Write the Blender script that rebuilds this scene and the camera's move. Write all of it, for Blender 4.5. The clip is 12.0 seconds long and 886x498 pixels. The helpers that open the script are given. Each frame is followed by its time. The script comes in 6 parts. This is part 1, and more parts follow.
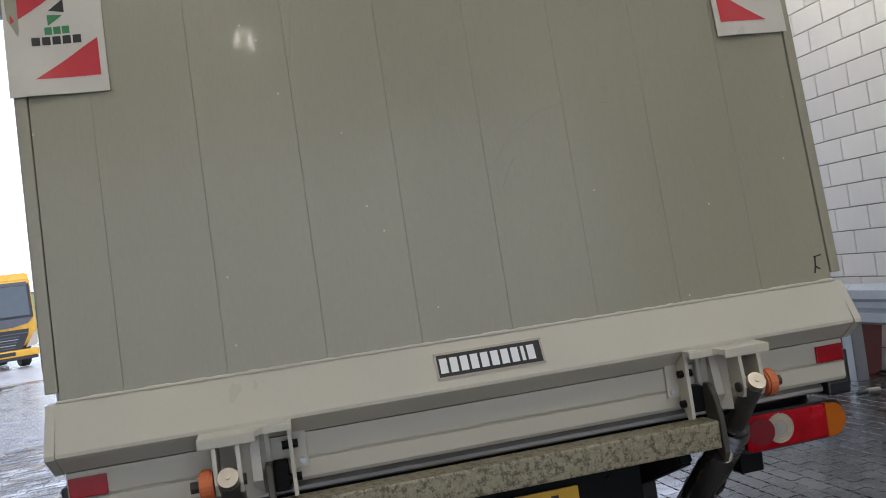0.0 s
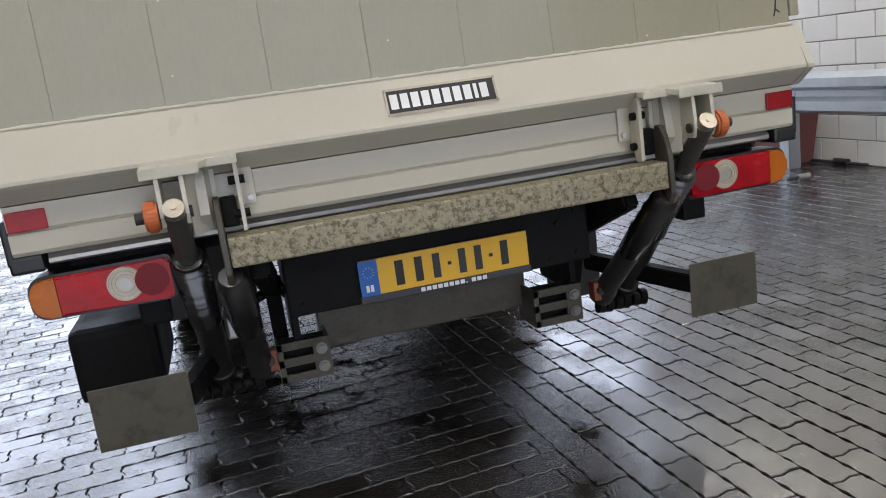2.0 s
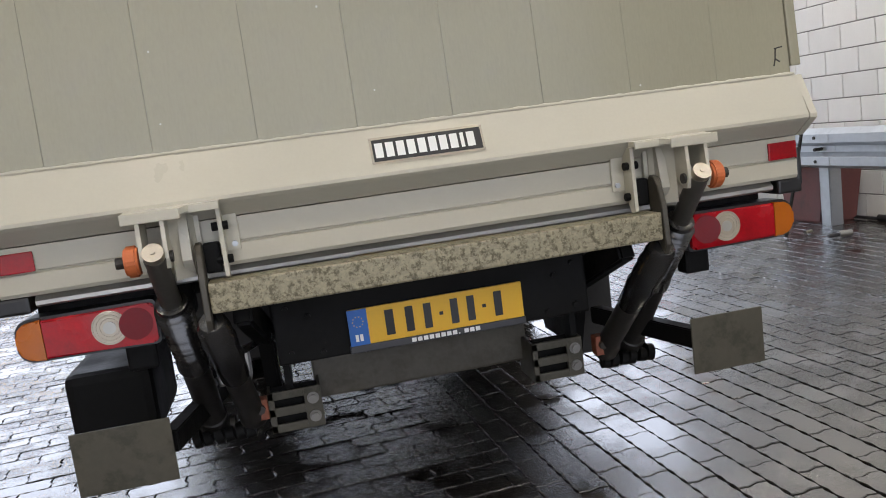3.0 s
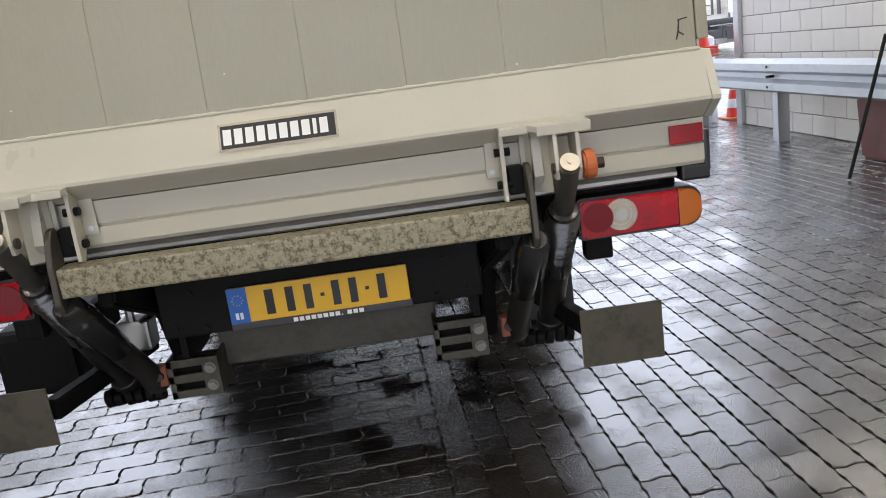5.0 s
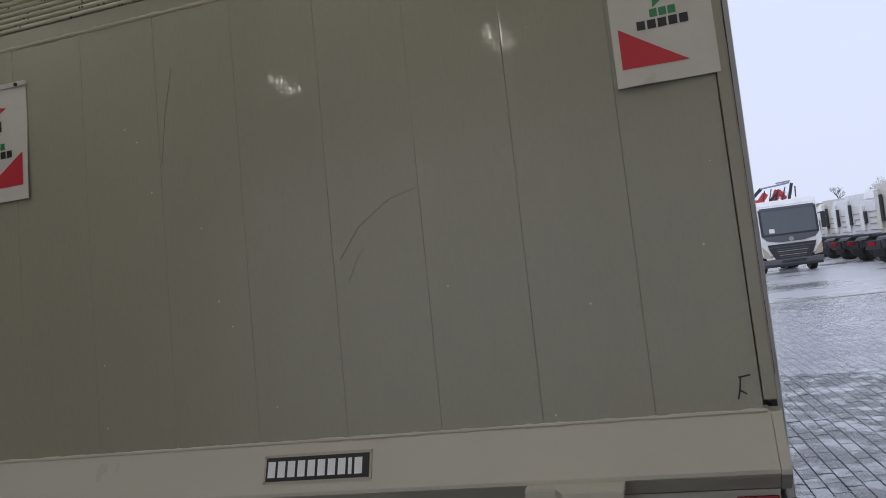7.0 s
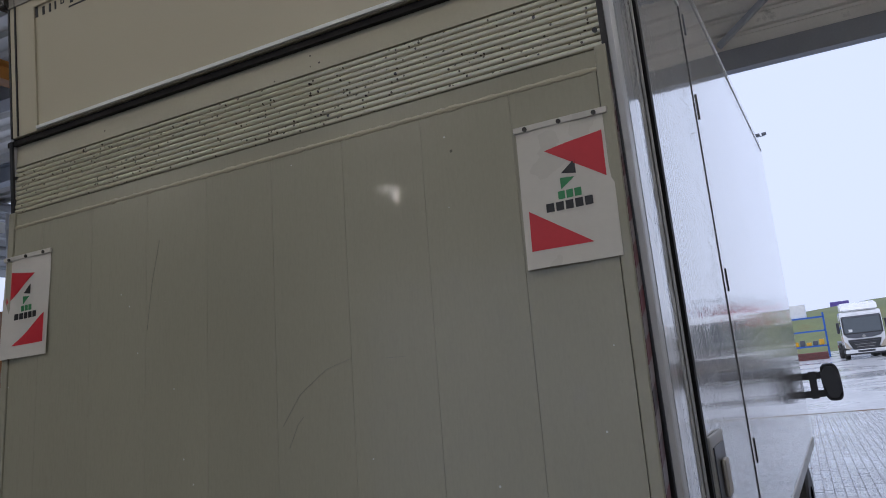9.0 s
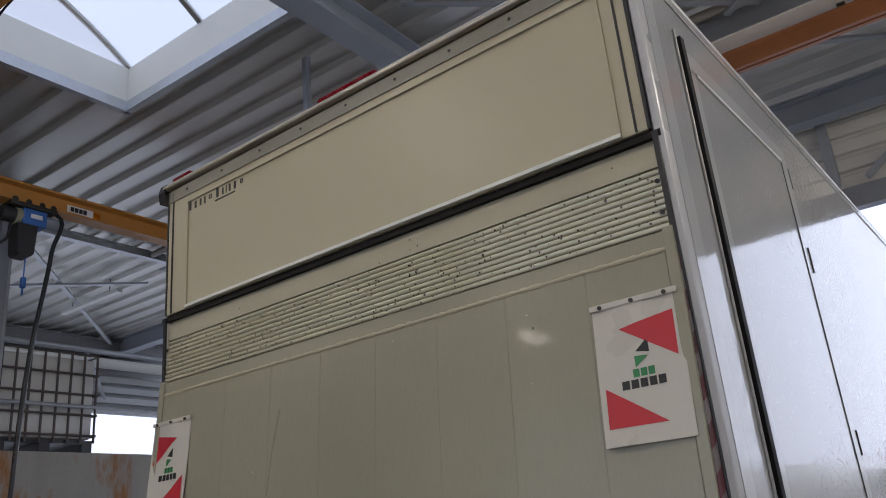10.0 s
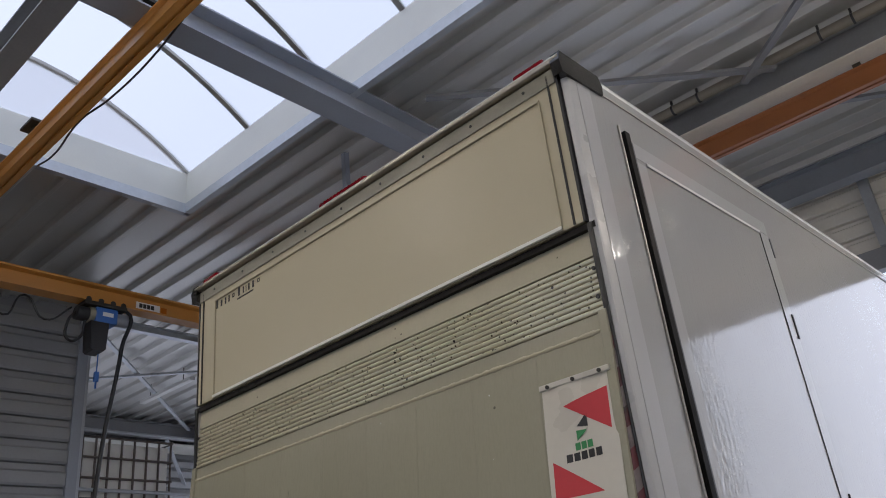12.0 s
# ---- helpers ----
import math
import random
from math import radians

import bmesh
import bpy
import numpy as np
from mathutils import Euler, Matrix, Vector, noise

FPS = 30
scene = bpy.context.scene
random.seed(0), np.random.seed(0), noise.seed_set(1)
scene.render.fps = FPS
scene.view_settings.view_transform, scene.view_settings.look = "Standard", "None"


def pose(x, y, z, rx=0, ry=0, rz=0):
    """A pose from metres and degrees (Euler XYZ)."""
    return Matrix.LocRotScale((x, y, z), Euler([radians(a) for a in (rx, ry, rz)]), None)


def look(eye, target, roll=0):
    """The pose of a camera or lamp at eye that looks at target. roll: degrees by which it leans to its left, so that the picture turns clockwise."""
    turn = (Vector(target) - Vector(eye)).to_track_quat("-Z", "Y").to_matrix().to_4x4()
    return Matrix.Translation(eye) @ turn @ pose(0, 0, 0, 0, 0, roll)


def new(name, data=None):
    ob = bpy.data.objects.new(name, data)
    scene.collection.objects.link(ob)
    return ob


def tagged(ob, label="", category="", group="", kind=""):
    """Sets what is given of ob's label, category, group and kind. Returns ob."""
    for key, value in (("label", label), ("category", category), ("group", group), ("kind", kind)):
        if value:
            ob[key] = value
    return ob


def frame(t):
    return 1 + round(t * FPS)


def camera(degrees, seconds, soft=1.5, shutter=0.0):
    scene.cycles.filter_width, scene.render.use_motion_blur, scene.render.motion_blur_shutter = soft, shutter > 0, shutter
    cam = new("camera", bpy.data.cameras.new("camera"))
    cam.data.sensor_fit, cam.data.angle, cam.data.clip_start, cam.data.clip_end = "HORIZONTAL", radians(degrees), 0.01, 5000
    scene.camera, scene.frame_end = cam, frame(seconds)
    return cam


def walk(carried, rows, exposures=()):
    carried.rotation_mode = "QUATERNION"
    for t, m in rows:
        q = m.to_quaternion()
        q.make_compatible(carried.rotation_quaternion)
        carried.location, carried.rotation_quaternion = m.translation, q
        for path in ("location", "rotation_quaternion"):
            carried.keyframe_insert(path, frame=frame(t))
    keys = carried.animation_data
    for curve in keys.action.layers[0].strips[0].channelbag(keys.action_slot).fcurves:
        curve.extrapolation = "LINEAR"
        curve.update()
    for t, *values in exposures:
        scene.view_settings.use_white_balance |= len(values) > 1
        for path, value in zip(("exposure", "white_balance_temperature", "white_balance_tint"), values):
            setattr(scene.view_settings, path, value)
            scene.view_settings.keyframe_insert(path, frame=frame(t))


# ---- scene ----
cam = camera(58.1, 12.0, soft=1.0)
PATH = [
    (0, (-0.518, -2.109, 1.468), (-0.113, -0.151, 1.506), -7.9),
    (0.5, (-0.526, -2.085, 1.402), (-0.086, -0.136, 1.306), -7.8),
    (1, (-0.523, -2.061, 1.36), (-0.081, -0.141, 1.013), -7.8),
    (1.5, (-0.552, -2.056, 1.315), (-0.096, -0.159, 0.875), -7.7),
    (2, (-0.558, -2.056, 1.276), (-0.086, -0.164, 0.831), -7.6),
    (2.5, (-0.493, -2.069, 1.253), (-0.003, -0.159, 0.92), -7.3),
    (2.7, (-0.464, -2.08, 1.234), (-0.01, -0.153, 0.951), -7.4),
    (4.3, (0.127, -2.022, 1.243), (0.255, -0.086, 0.758), -7.6),
    (4.5, (0.182, -2.027, 1.262), (0.3, -0.093, 0.768), -7.6),
    (5, (0.312, -2.062, 1.342), (0.365, -0.121, 0.862), -7.7),
    (5.5, (0.483, -2.089, 1.44), (0.398, -0.117, 1.113), -7.9),
    (6, (0.636, -2.006, 1.502), (0.354, -0.029, 1.388), -7.9),
    (6.5, (0.753, -1.933, 1.569), (0.283, 0.011, 1.603), -7.2),
    (7, (0.936, -1.892, 1.642), (0.384, 0.029, 1.712), -7.1),
    (7.2, (0.983, -1.863, 1.644), (0.418, 0.052, 1.744), -6.8),
    (8.8, (1.468, -1.759, 1.775), (0.605, 0.023, 2.055), -6.2),
    (9, (1.515, -1.756, 1.804), (0.652, 0.021, 2.12), -6.4),
    (9.5, (1.642, -1.741, 1.828), (0.735, -0.048, 2.385), -5.9),
    (10, (1.771, -1.776, 1.87), (0.652, -0.262, 2.545), -5.4),
    (10.5, (1.921, -1.807, 1.88), (0.724, -0.386, 2.619), -5.5),
    (11, (2.054, -1.826, 1.868), (0.848, -0.443, 2.663), -6.0),
    (11.5, (2.136, -1.788, 1.854), (0.942, -0.424, 2.698), -6.4),
    (12, (2.19, -1.751, 1.798), (0.984, -0.406, 2.657), -6.5),
]
EXPOSURES = [(0, 0.35, 6200, 11), (0.5, 0.5, 6200, 11), (1.0, 0.75, 6200, 12), (1.5, 0.95, 6250, 11), (2.0, 1.0, 6350, 11), (2.5, 1.05, 6550, 11), (4.5, 1.0, 6600, 11), (5.0, 1.1, 6650, 11), (5.5, 0.95, 6800, 13), (6.0, 0.35, 6750, 12), (6.5, -0.4, 6600, 13), (7.0, -0.5, 6250, 13), (9.0, -0.45, 5950, 14), (9.5, -0.4, 6050, 15), (10.0, 0.05, 6300, 14), (10.5, 0.17, 6400, 14), (12.0, 0.05, 6400, 14)]
walk(cam, [(t, look(eye, target, roll)) for t, eye, target, roll in PATH], EXPOSURES)

# ---------------------------------------------------------------- world and light
world = bpy.data.worlds.new("sky")
scene.world = world
world.use_nodes = True
wn = world.node_tree.nodes
wl = world.node_tree.links
sky = wn.new("ShaderNodeTexSky")
sky.sky_type, sky.sun_disc = "NISHITA", False
sky.sun_elevation, sky.sun_rotation = radians(38), radians(200)
sky.dust_density, sky.air_density, sky.ozone_density = 6.0, 1.2, 2.0
soften = wn.new("ShaderNodeMixRGB")
soften.inputs[0].default_value = 0.88
soften.inputs[2].default_value = (12.0, 13.0, 15.4, 1)
wl.new(sky.outputs[0], soften.inputs[1])
wl.new(soften.outputs[0], wn["Background"].inputs[0])
wn["Background"].inputs[1].default_value = 0.096

sun = new("sun", bpy.data.lights.new("sun", "SUN"))
sun.data.energy, sun.data.angle, sun.data.color = 0.7, radians(25), (1, 0.97, 0.93)
sun.matrix_world = look((0, -20, 30), (0, 0, 0))

LAMP_W = 3.0         # each ceiling and fill lamp, watts

# ---------------------------------------------------------------- materials
MATS = {}


def surface(name, base, rough=0.5, metal=0.0, vary=0.12, scale=3.0, fine=60.0, bump=0.08, rvary=0.12,
            coat=0.0, piece=0.0, dirt=None, dirt_at=0.62, dirt_scale=2.0, stretch=(1, 1, 1), spec=0.5):
    """A painted, cast or metal surface with variation at two sizes, fine relief and, if given, stains."""
    m = bpy.data.materials.new(name)
    m.use_nodes = True
    nt = m.node_tree
    n, l = nt.nodes, nt.links
    b = n["Principled BSDF"]
    tc = n.new("ShaderNodeTexCoord")
    mp = n.new("ShaderNodeMapping")
    mp.inputs["Scale"].default_value = stretch
    l.new(tc.outputs["Object"], mp.inputs[0])

    def tex(s, detail=6):
        t = n.new("ShaderNodeTexNoise")
        t.inputs["Scale"].default_value, t.inputs["Detail"].default_value = s, detail
        l.new(mp.outputs[0], t.inputs["Vector"])
        return t
    big, small = tex(scale), tex(fine, 3)
    info = n.new("ShaderNodeObjectInfo")
    add = n.new("ShaderNodeMath")
    add.operation = "MULTIPLY_ADD"
    l.new(small.outputs[0], add.inputs[0])
    add.inputs[1].default_value = 0.45
    l.new(big.outputs[0], add.inputs[2])
    rng = n.new("ShaderNodeMapRange")
    rng.inputs[1].default_value, rng.inputs[2].default_value = 0.35, 1.1
    rng.inputs[3].default_value, rng.inputs[4].default_value = 1 - vary, 1 + vary
    l.new(add.outputs[0], rng.inputs[0])
    val = rng.outputs[0]
    if piece:
        pr = n.new("ShaderNodeMapRange")
        pr.inputs[3].default_value, pr.inputs[4].default_value = 1 - piece, 1 + piece
        l.new(info.outputs["Random"], pr.inputs[0])
        geo = n.new("ShaderNodeNewGeometry")
        pg = n.new("ShaderNodeMapRange")
        pg.inputs[3].default_value, pg.inputs[4].default_value = 1 - piece, 1 + piece
        l.new(geo.outputs["Random Per Island"], pg.inputs[0])
        mu = n.new("ShaderNodeMath")
        mu.operation = "MULTIPLY"
        l.new(pr.outputs[0], mu.inputs[0])
        l.new(pg.outputs[0], mu.inputs[1])
        m2 = n.new("ShaderNodeMath")
        m2.operation = "MULTIPLY"
        l.new(mu.outputs[0], m2.inputs[0])
        l.new(val, m2.inputs[1])
        val = m2.outputs[0]
    col = n.new("ShaderNodeMixRGB")
    col.blend_type = "MULTIPLY"
    col.inputs[0].default_value = 1
    col.inputs[1].default_value = (*base, 1)
    l.new(val, col.inputs[2])
    out = col.outputs[0]
    if dirt:
        dn = tex(dirt_scale, 9)
        dn.inputs["Roughness"].default_value = 0.7
        dr = n.new("ShaderNodeMapRange")
        dr.inputs[1].default_value, dr.inputs[2].default_value = dirt_at, dirt_at + 0.12
        l.new(dn.outputs[0], dr.inputs[0])
        dm = n.new("ShaderNodeMixRGB")
        l.new(dr.outputs[0], dm.inputs[0])
        l.new(out, dm.inputs[1])
        dm.inputs[2].default_value = (*dirt, 1)
        out = dm.outputs[0]
    l.new(out, b.inputs["Base Color"])
    rr = n.new("ShaderNodeMapRange")
    rr.inputs[1].default_value, rr.inputs[2].default_value = 0.3, 0.7
    rr.inputs[3].default_value, rr.inputs[4].default_value = max(0.02, rough - rvary), min(1, rough + rvary)
    l.new(big.outputs[0], rr.inputs[0])
    l.new(rr.outputs[0], b.inputs["Roughness"])
    b.inputs["Metallic"].default_value = metal
    b.inputs["Coat Weight"].default_value = coat
    b.inputs["Coat Roughness"].default_value = 0.08
    b.inputs["Specular IOR Level"].default_value = spec
    if bump:
        bp = n.new("ShaderNodeBump")
        bp.inputs["Strength"].default_value, bp.inputs["Distance"].default_value = bump, 0.01
        l.new(add.outputs[0], bp.inputs["Height"])
        l.new(bp.outputs[0], b.inputs["Normal"])
    MATS[name] = m
    return m


def glass(name, tint=(1, 1, 1), rough=0.02):
    m = bpy.data.materials.new(name)
    m.use_nodes = True
    b = m.node_tree.nodes["Principled BSDF"]
    b.inputs["Base Color"].default_value = (*tint, 1)
    b.inputs["Transmission Weight"].default_value = 1
    b.inputs["Roughness"].default_value = rough
    b.inputs["IOR"].default_value = 1.3
    return m


CREAM = (0.50, 0.473, 0.382)
plank_paint = surface("plank_paint", (0.30, 0.284, 0.203), 0.33, vary=0.10, scale=1.6, fine=160, bump=0.0, rvary=0.0, coat=0.32, piece=0.02, stretch=(1, 1, 0.4))
plank_paint.node_tree.nodes["Principled BSDF"].inputs["Coat Roughness"].default_value = 0.045
strip_paint = surface("strip_paint", (0.30, 0.281, 0.196), 0.5, vary=0.06, scale=2, fine=120, bump=0.02)
scuff_paint = surface("scuff_paint", (0.24, 0.228, 0.18), 0.45, vary=0.2, fine=90, bump=0.02)
cream_paint = surface("cream_paint", CREAM, 0.34, vary=0.05, scale=2, fine=120, bump=0.02, dirt=(0.40, 0.37, 0.29), dirt_at=0.74)
hatch_paint = surface("hatch_paint", (0.44, 0.396, 0.275), 0.5, vary=0.04, scale=1.5, fine=150, bump=0.015)
rib_paint = surface("rib_paint", (0.52, 0.485, 0.35), 0.17, vary=0.08, scale=3, fine=80, bump=0.03, rvary=0.06, coat=0.6)
side_gloss = surface("side_gloss", (0.52, 0.52, 0.515), 0.02, vary=0.03, scale=1, fine=200, bump=0.0, rvary=0.0, coat=0.8)
side_gloss.node_tree.nodes["Principled BSDF"].inputs["Coat Roughness"].default_value = 0.02
border_gloss = surface("border_gloss", (0.60, 0.605, 0.61), 0.09, vary=0.03, scale=1, fine=200, bump=0.0, rvary=0.0, coat=0.6)
border_gloss.node_tree.nodes["Principled BSDF"].inputs["Coat Roughness"].default_value = 0.03
tip_paint = surface("tip_paint", (0.40, 0.372, 0.268), 0.52, vary=0.08, scale=4, fine=120, bump=0.02, rvary=0.05)
tip_rubber = surface("tip_rubber", (0.016, 0.014, 0.013), 0.7, vary=0.3, scale=9, fine=90, bump=0.2, spec=0.2, dirt=(0.05, 0.045, 0.035), dirt_at=0.62, dirt_scale=14)
post_paint = surface("post_paint", (0.50, 0.50, 0.495), 0.32, vary=0.05, scale=2, fine=120, bump=0.02)
black_rubber = surface("black_rubber", (0.012, 0.012, 0.013), 0.36, vary=0.2, fine=90, bump=0.1)
bellows_rubber = surface("bellows_rubber", (0.015, 0.0145, 0.0145), 0.2, vary=0.3, fine=60, bump=0.1, spec=0.8)
barrel_steel = surface("barrel_steel", (0.022, 0.020, 0.018), 0.42, metal=0.2, vary=0.35, scale=8, fine=60, bump=0.15)
stop_orange = surface("stop_orange", (0.24, 0.07, 0.035), 0.55, vary=0.3, scale=20, fine=80, bump=0.1, dirt=(0.06, 0.03, 0.02), dirt_at=0.55, dirt_scale=30)
tyre_rubber = surface("tyre_rubber", (0.022, 0.021, 0.02), 0.6, vary=0.3, fine=70, bump=0.2)
black_steel = surface("black_steel", (0.008, 0.0078, 0.0075), 0.6, metal=0.0, spec=0.14, vary=0.35, scale=6, fine=50, bump=0.25, dirt=(0.022, 0.018, 0.015), dirt_at=0.64, dirt_scale=7)
grime_steel = surface("grime_steel", (0.036, 0.032, 0.027), 0.5, metal=0.35, vary=0.3, scale=7, fine=60, bump=0.2, dirt=(0.045, 0.04, 0.03), dirt_at=0.52, dirt_scale=9)
plate_steel = surface("plate_steel", (0.078, 0.071, 0.052), 0.5, metal=0.3, vary=0.25, scale=5, fine=50, bump=0.12, dirt=(0.05, 0.046, 0.032), dirt_at=0.5, dirt_scale=11)
beam_steel = surface("beam_steel", (0.075, 0.068, 0.053), 0.5, metal=0.25, vary=0.35, scale=5, fine=60, bump=0.12, dirt=(0.06, 0.052, 0.038), dirt_at=0.5, dirt_scale=9)
rod_steel = surface("rod_steel", (0.075, 0.07, 0.06), 0.42, metal=0.35, vary=0.25, scale=8, fine=70, bump=0.08)
bright_steel = surface("bright_steel", (0.42, 0.38, 0.31), 0.42, metal=1.0, vary=0.15, fine=90, bump=0.06)
alu = surface("alu", (0.42, 0.41, 0.38), 0.42, metal=0.8, vary=0.1, fine=60, bump=0.04)
galv = surface("galv", (0.50, 0.53, 0.56), 0.42, metal=0.55, vary=0.16, scale=5, fine=24, bump=0.05, dirt=(0.33, 0.34, 0.35), dirt_at=0.6, dirt_scale=4)
galv_bolt = surface("galv_bolt", (0.22, 0.21, 0.19), 0.45, metal=0.6, vary=0.2, fine=60, bump=0.1)
spangle = surface("spangle", (0.30, 0.265, 0.175), 0.45, metal=0.3, vary=0.4, scale=80, fine=200, bump=0.1, dirt=(0.11, 0.093, 0.052), dirt_at=0.48, dirt_scale=76)
dark_tape = surface("dark_tape", (0.10, 0.01, 0.018), 0.4, vary=0.25, scale=9, bump=0.05, dirt=(0.02, 0.018, 0.02), dirt_at=0.5, dirt_scale=5)
tape_white = surface("tape_white", (0.2, 0.17, 0.17), 0.4, vary=0.2, scale=9, bump=0.05, dirt=(0.12, 0.1, 0.1), dirt_at=0.55, dirt_scale=9)
red_lens = surface("red_lens", (0.36, 0.003, 0.009), 0.2, vary=0.45, scale=11, fine=160, bump=0.06, coat=0.15, spec=0.25)
dark_red_lens = surface("dark_red_lens", (0.17, 0.003, 0.007), 0.12, vary=0.1, scale=12, fine=150, bump=0.04, coat=0.0, spec=0.2)
amber_lens = surface("amber_lens", (0.45, 0.115, 0.006), 0.2, vary=0.1, scale=12, fine=160, bump=0.06, coat=0.15, spec=0.3)
clear_lens = surface("clear_lens", (0.46, 0.40, 0.31), 0.15, vary=0.15, scale=20, fine=120, bump=0.1, coat=0.6)
orange_rubber = surface("orange_rubber", (0.52, 0.13, 0.035), 0.5, vary=0.18, fine=60, bump=0.1)
plate_yellow = surface("plate_yellow", (0.75, 0.43, 0.03), 0.4, vary=0.05, fine=120, bump=0.02)
plate_blue = surface("plate_blue", (0.02, 0.12, 0.42), 0.4, vary=0.05, fine=120, bump=0.02)
ink = surface("ink", (0.015, 0.015, 0.015), 0.5, vary=0.1, bump=0)
white_print = surface("white_print", (0.78, 0.78, 0.76), 0.45, vary=0.05, bump=0.01)
banner_white = surface("banner_white", (0.56, 0.53, 0.455), 0.33, vary=0.06, scale=5, fine=60, bump=0.04)
banner_red = surface("banner_red", (0.50, 0.018, 0.03), 0.4, vary=0.08, scale=6, bump=0.02)
logo_green = surface("logo_green", (0.03, 0.22, 0.07), 0.4, vary=0.05, bump=0)
block_paint = surface("block_paint", (0.78, 0.76, 0.72), 0.62, vary=0.07, scale=4, fine=90, bump=0.12, piece=0.04, dirt=(0.42, 0.39, 0.35), dirt_at=0.69, dirt_scale=3, stretch=(1, 1, 0.35))
mortar = surface("mortar", (0.24, 0.23, 0.215), 0.85, vary=0.15, fine=100, bump=0.2)
ledge_concrete = surface("ledge_concrete", (0.36, 0.34, 0.30), 0.75, vary=0.2, scale=3, fine=50, bump=0.15, dirt=(0.33, 0.14, 0.04), dirt_at=0.49, dirt_scale=2.4, stretch=(1, 1, 0.35))
concrete = surface("concrete", (0.36, 0.34, 0.30), 0.75, vary=0.18, scale=3, fine=50, bump=0.15, dirt=(0.26, 0.12, 0.045), dirt_at=0.54, dirt_scale=1.6)
roof_sheet = surface("roof_sheet", (0.56, 0.555, 0.53), 0.36, metal=0.6, vary=0.05, scale=1.2, fine=40, bump=0.0, rvary=0.0, coat=0.0)
header_sheet = surface("header_sheet", (0.80, 0.77, 0.70), 0.5, vary=0.1, scale=2, fine=40, bump=0.03, dirt=(0.36, 0.34, 0.3), dirt_at=0.64)
siding_grey = surface("siding_grey", (0.34, 0.35, 0.36), 0.45, metal=0.2, vary=0.1, scale=2, fine=40, bump=0.03, piece=0.04, dirt=(0.2, 0.2, 0.2), dirt_at=0.66)
steel_grey = surface("steel_grey", (0.33, 0.36, 0.41), 0.45, metal=0.15, vary=0.1, scale=3, fine=50, bump=0.04, dirt=(0.22, 0.23, 0.25), dirt_at=0.66)
pipe_grey = surface("pipe_grey", (0.24, 0.215, 0.175), 0.4, vary=0.12, scale=4, fine=50, bump=0.03)
steel_dark = surface("steel_dark", (0.28, 0.29, 0.305), 0.5, metal=0.15, vary=0.15, scale=3, fine=50, bump=0.04)
crane_yellow = surface("crane_yellow", (0.52, 0.235, 0.05), 0.42, vary=0.1, scale=3, fine=60, bump=0.04, dirt=(0.32, 0.15, 0.04), dirt_at=0.66, dirt_scale=4)
crane_brown = surface("crane_brown", (0.33, 0.12, 0.04), 0.45, vary=0.12, scale=3, fine=60, bump=0.04, dirt=(0.2, 0.08, 0.03), dirt_at=0.62, dirt_scale=4)
curb_white = surface("curb_white", (0.72, 0.72, 0.66), 0.5, vary=0.05, scale=3, fine=60, bump=0.03)
hoist_blue = surface("hoist_blue", (0.04, 0.14, 0.42), 0.4, vary=0.1, bump=0.03)
dark_plastic = surface("dark_plastic", (0.03, 0.03, 0.033), 0.4, vary=0.2, bump=0.05)
tank_plastic = surface("tank_plastic", (0.78, 0.78, 0.75), 0.5, vary=0.1, scale=4, bump=0.05, dirt=(0.45, 0.42, 0.36), dirt_at=0.66)
tank_plastic.node_tree.nodes["Principled BSDF"].inputs["Subsurface Weight"].default_value = 0.6
tank_plastic.node_tree.nodes["Principled BSDF"].inputs["Subsurface Radius"].default_value = (0.3, 0.3, 0.28)
cage_steel = surface("cage_steel", (0.12, 0.10, 0.09), 0.6, metal=0.3, vary=0.3, bump=0.1)
cone_red = surface("cone_red", (0.75, 0.06, 0.04), 0.45, vary=0.12, bump=0.05)
cone_white = surface("cone_white", (0.82, 0.82, 0.82), 0.4, vary=0.1, bump=0.04)
red_brown = surface("red_brown", (0.16, 0.055, 0.05), 0.6, vary=0.2, scale=6, fine=60, bump=0.12, dirt=(0.1, 0.05, 0.045), dirt_at=0.55)
truck_white = surface("truck_white", (0.81, 0.815, 0.82), 0.25, vary=0.04, bump=0.01, coat=0.5)
truck_yellow = surface("truck_yellow", (0.72, 0.38, 0.02), 0.25, vary=0.05, bump=0.01, coat=0.5)
truck_cream = surface("truck_cream", (0.66, 0.64, 0.58), 0.3, vary=0.05, bump=0.01, coat=0.4)
truck_red = surface("truck_red", (0.55, 0.03, 0.03), 0.35, vary=0.08, bump=0.02, coat=0.4)
truck_grey = surface("truck_grey", (0.1, 0.105, 0.12), 0.4, vary=0.12, bump=0.03)
dark_glass = surface("dark_glass", (0.05, 0.065, 0.075), 0.06, vary=0.1, bump=0, coat=1.0)
grass_mat = surface("grass_mat", (0.17, 0.195, 0.085), 0.8, vary=0.35, scale=0.3, fine=4, bump=0.5, dirt=(0.19, 0.16, 0.07), dirt_at=0.55, dirt_scale=0.2)
bark = surface("bark", (0.12, 0.10, 0.085), 0.9, vary=0.3, bump=0.2)
blue_paint = surface("blue_paint", (0.03, 0.12, 0.45), 0.4, vary=0.1, bump=0.03)
purple_paint = surface("purple_paint", (0.12, 0.08, 0.34), 0.5, vary=0.1, bump=0.03)


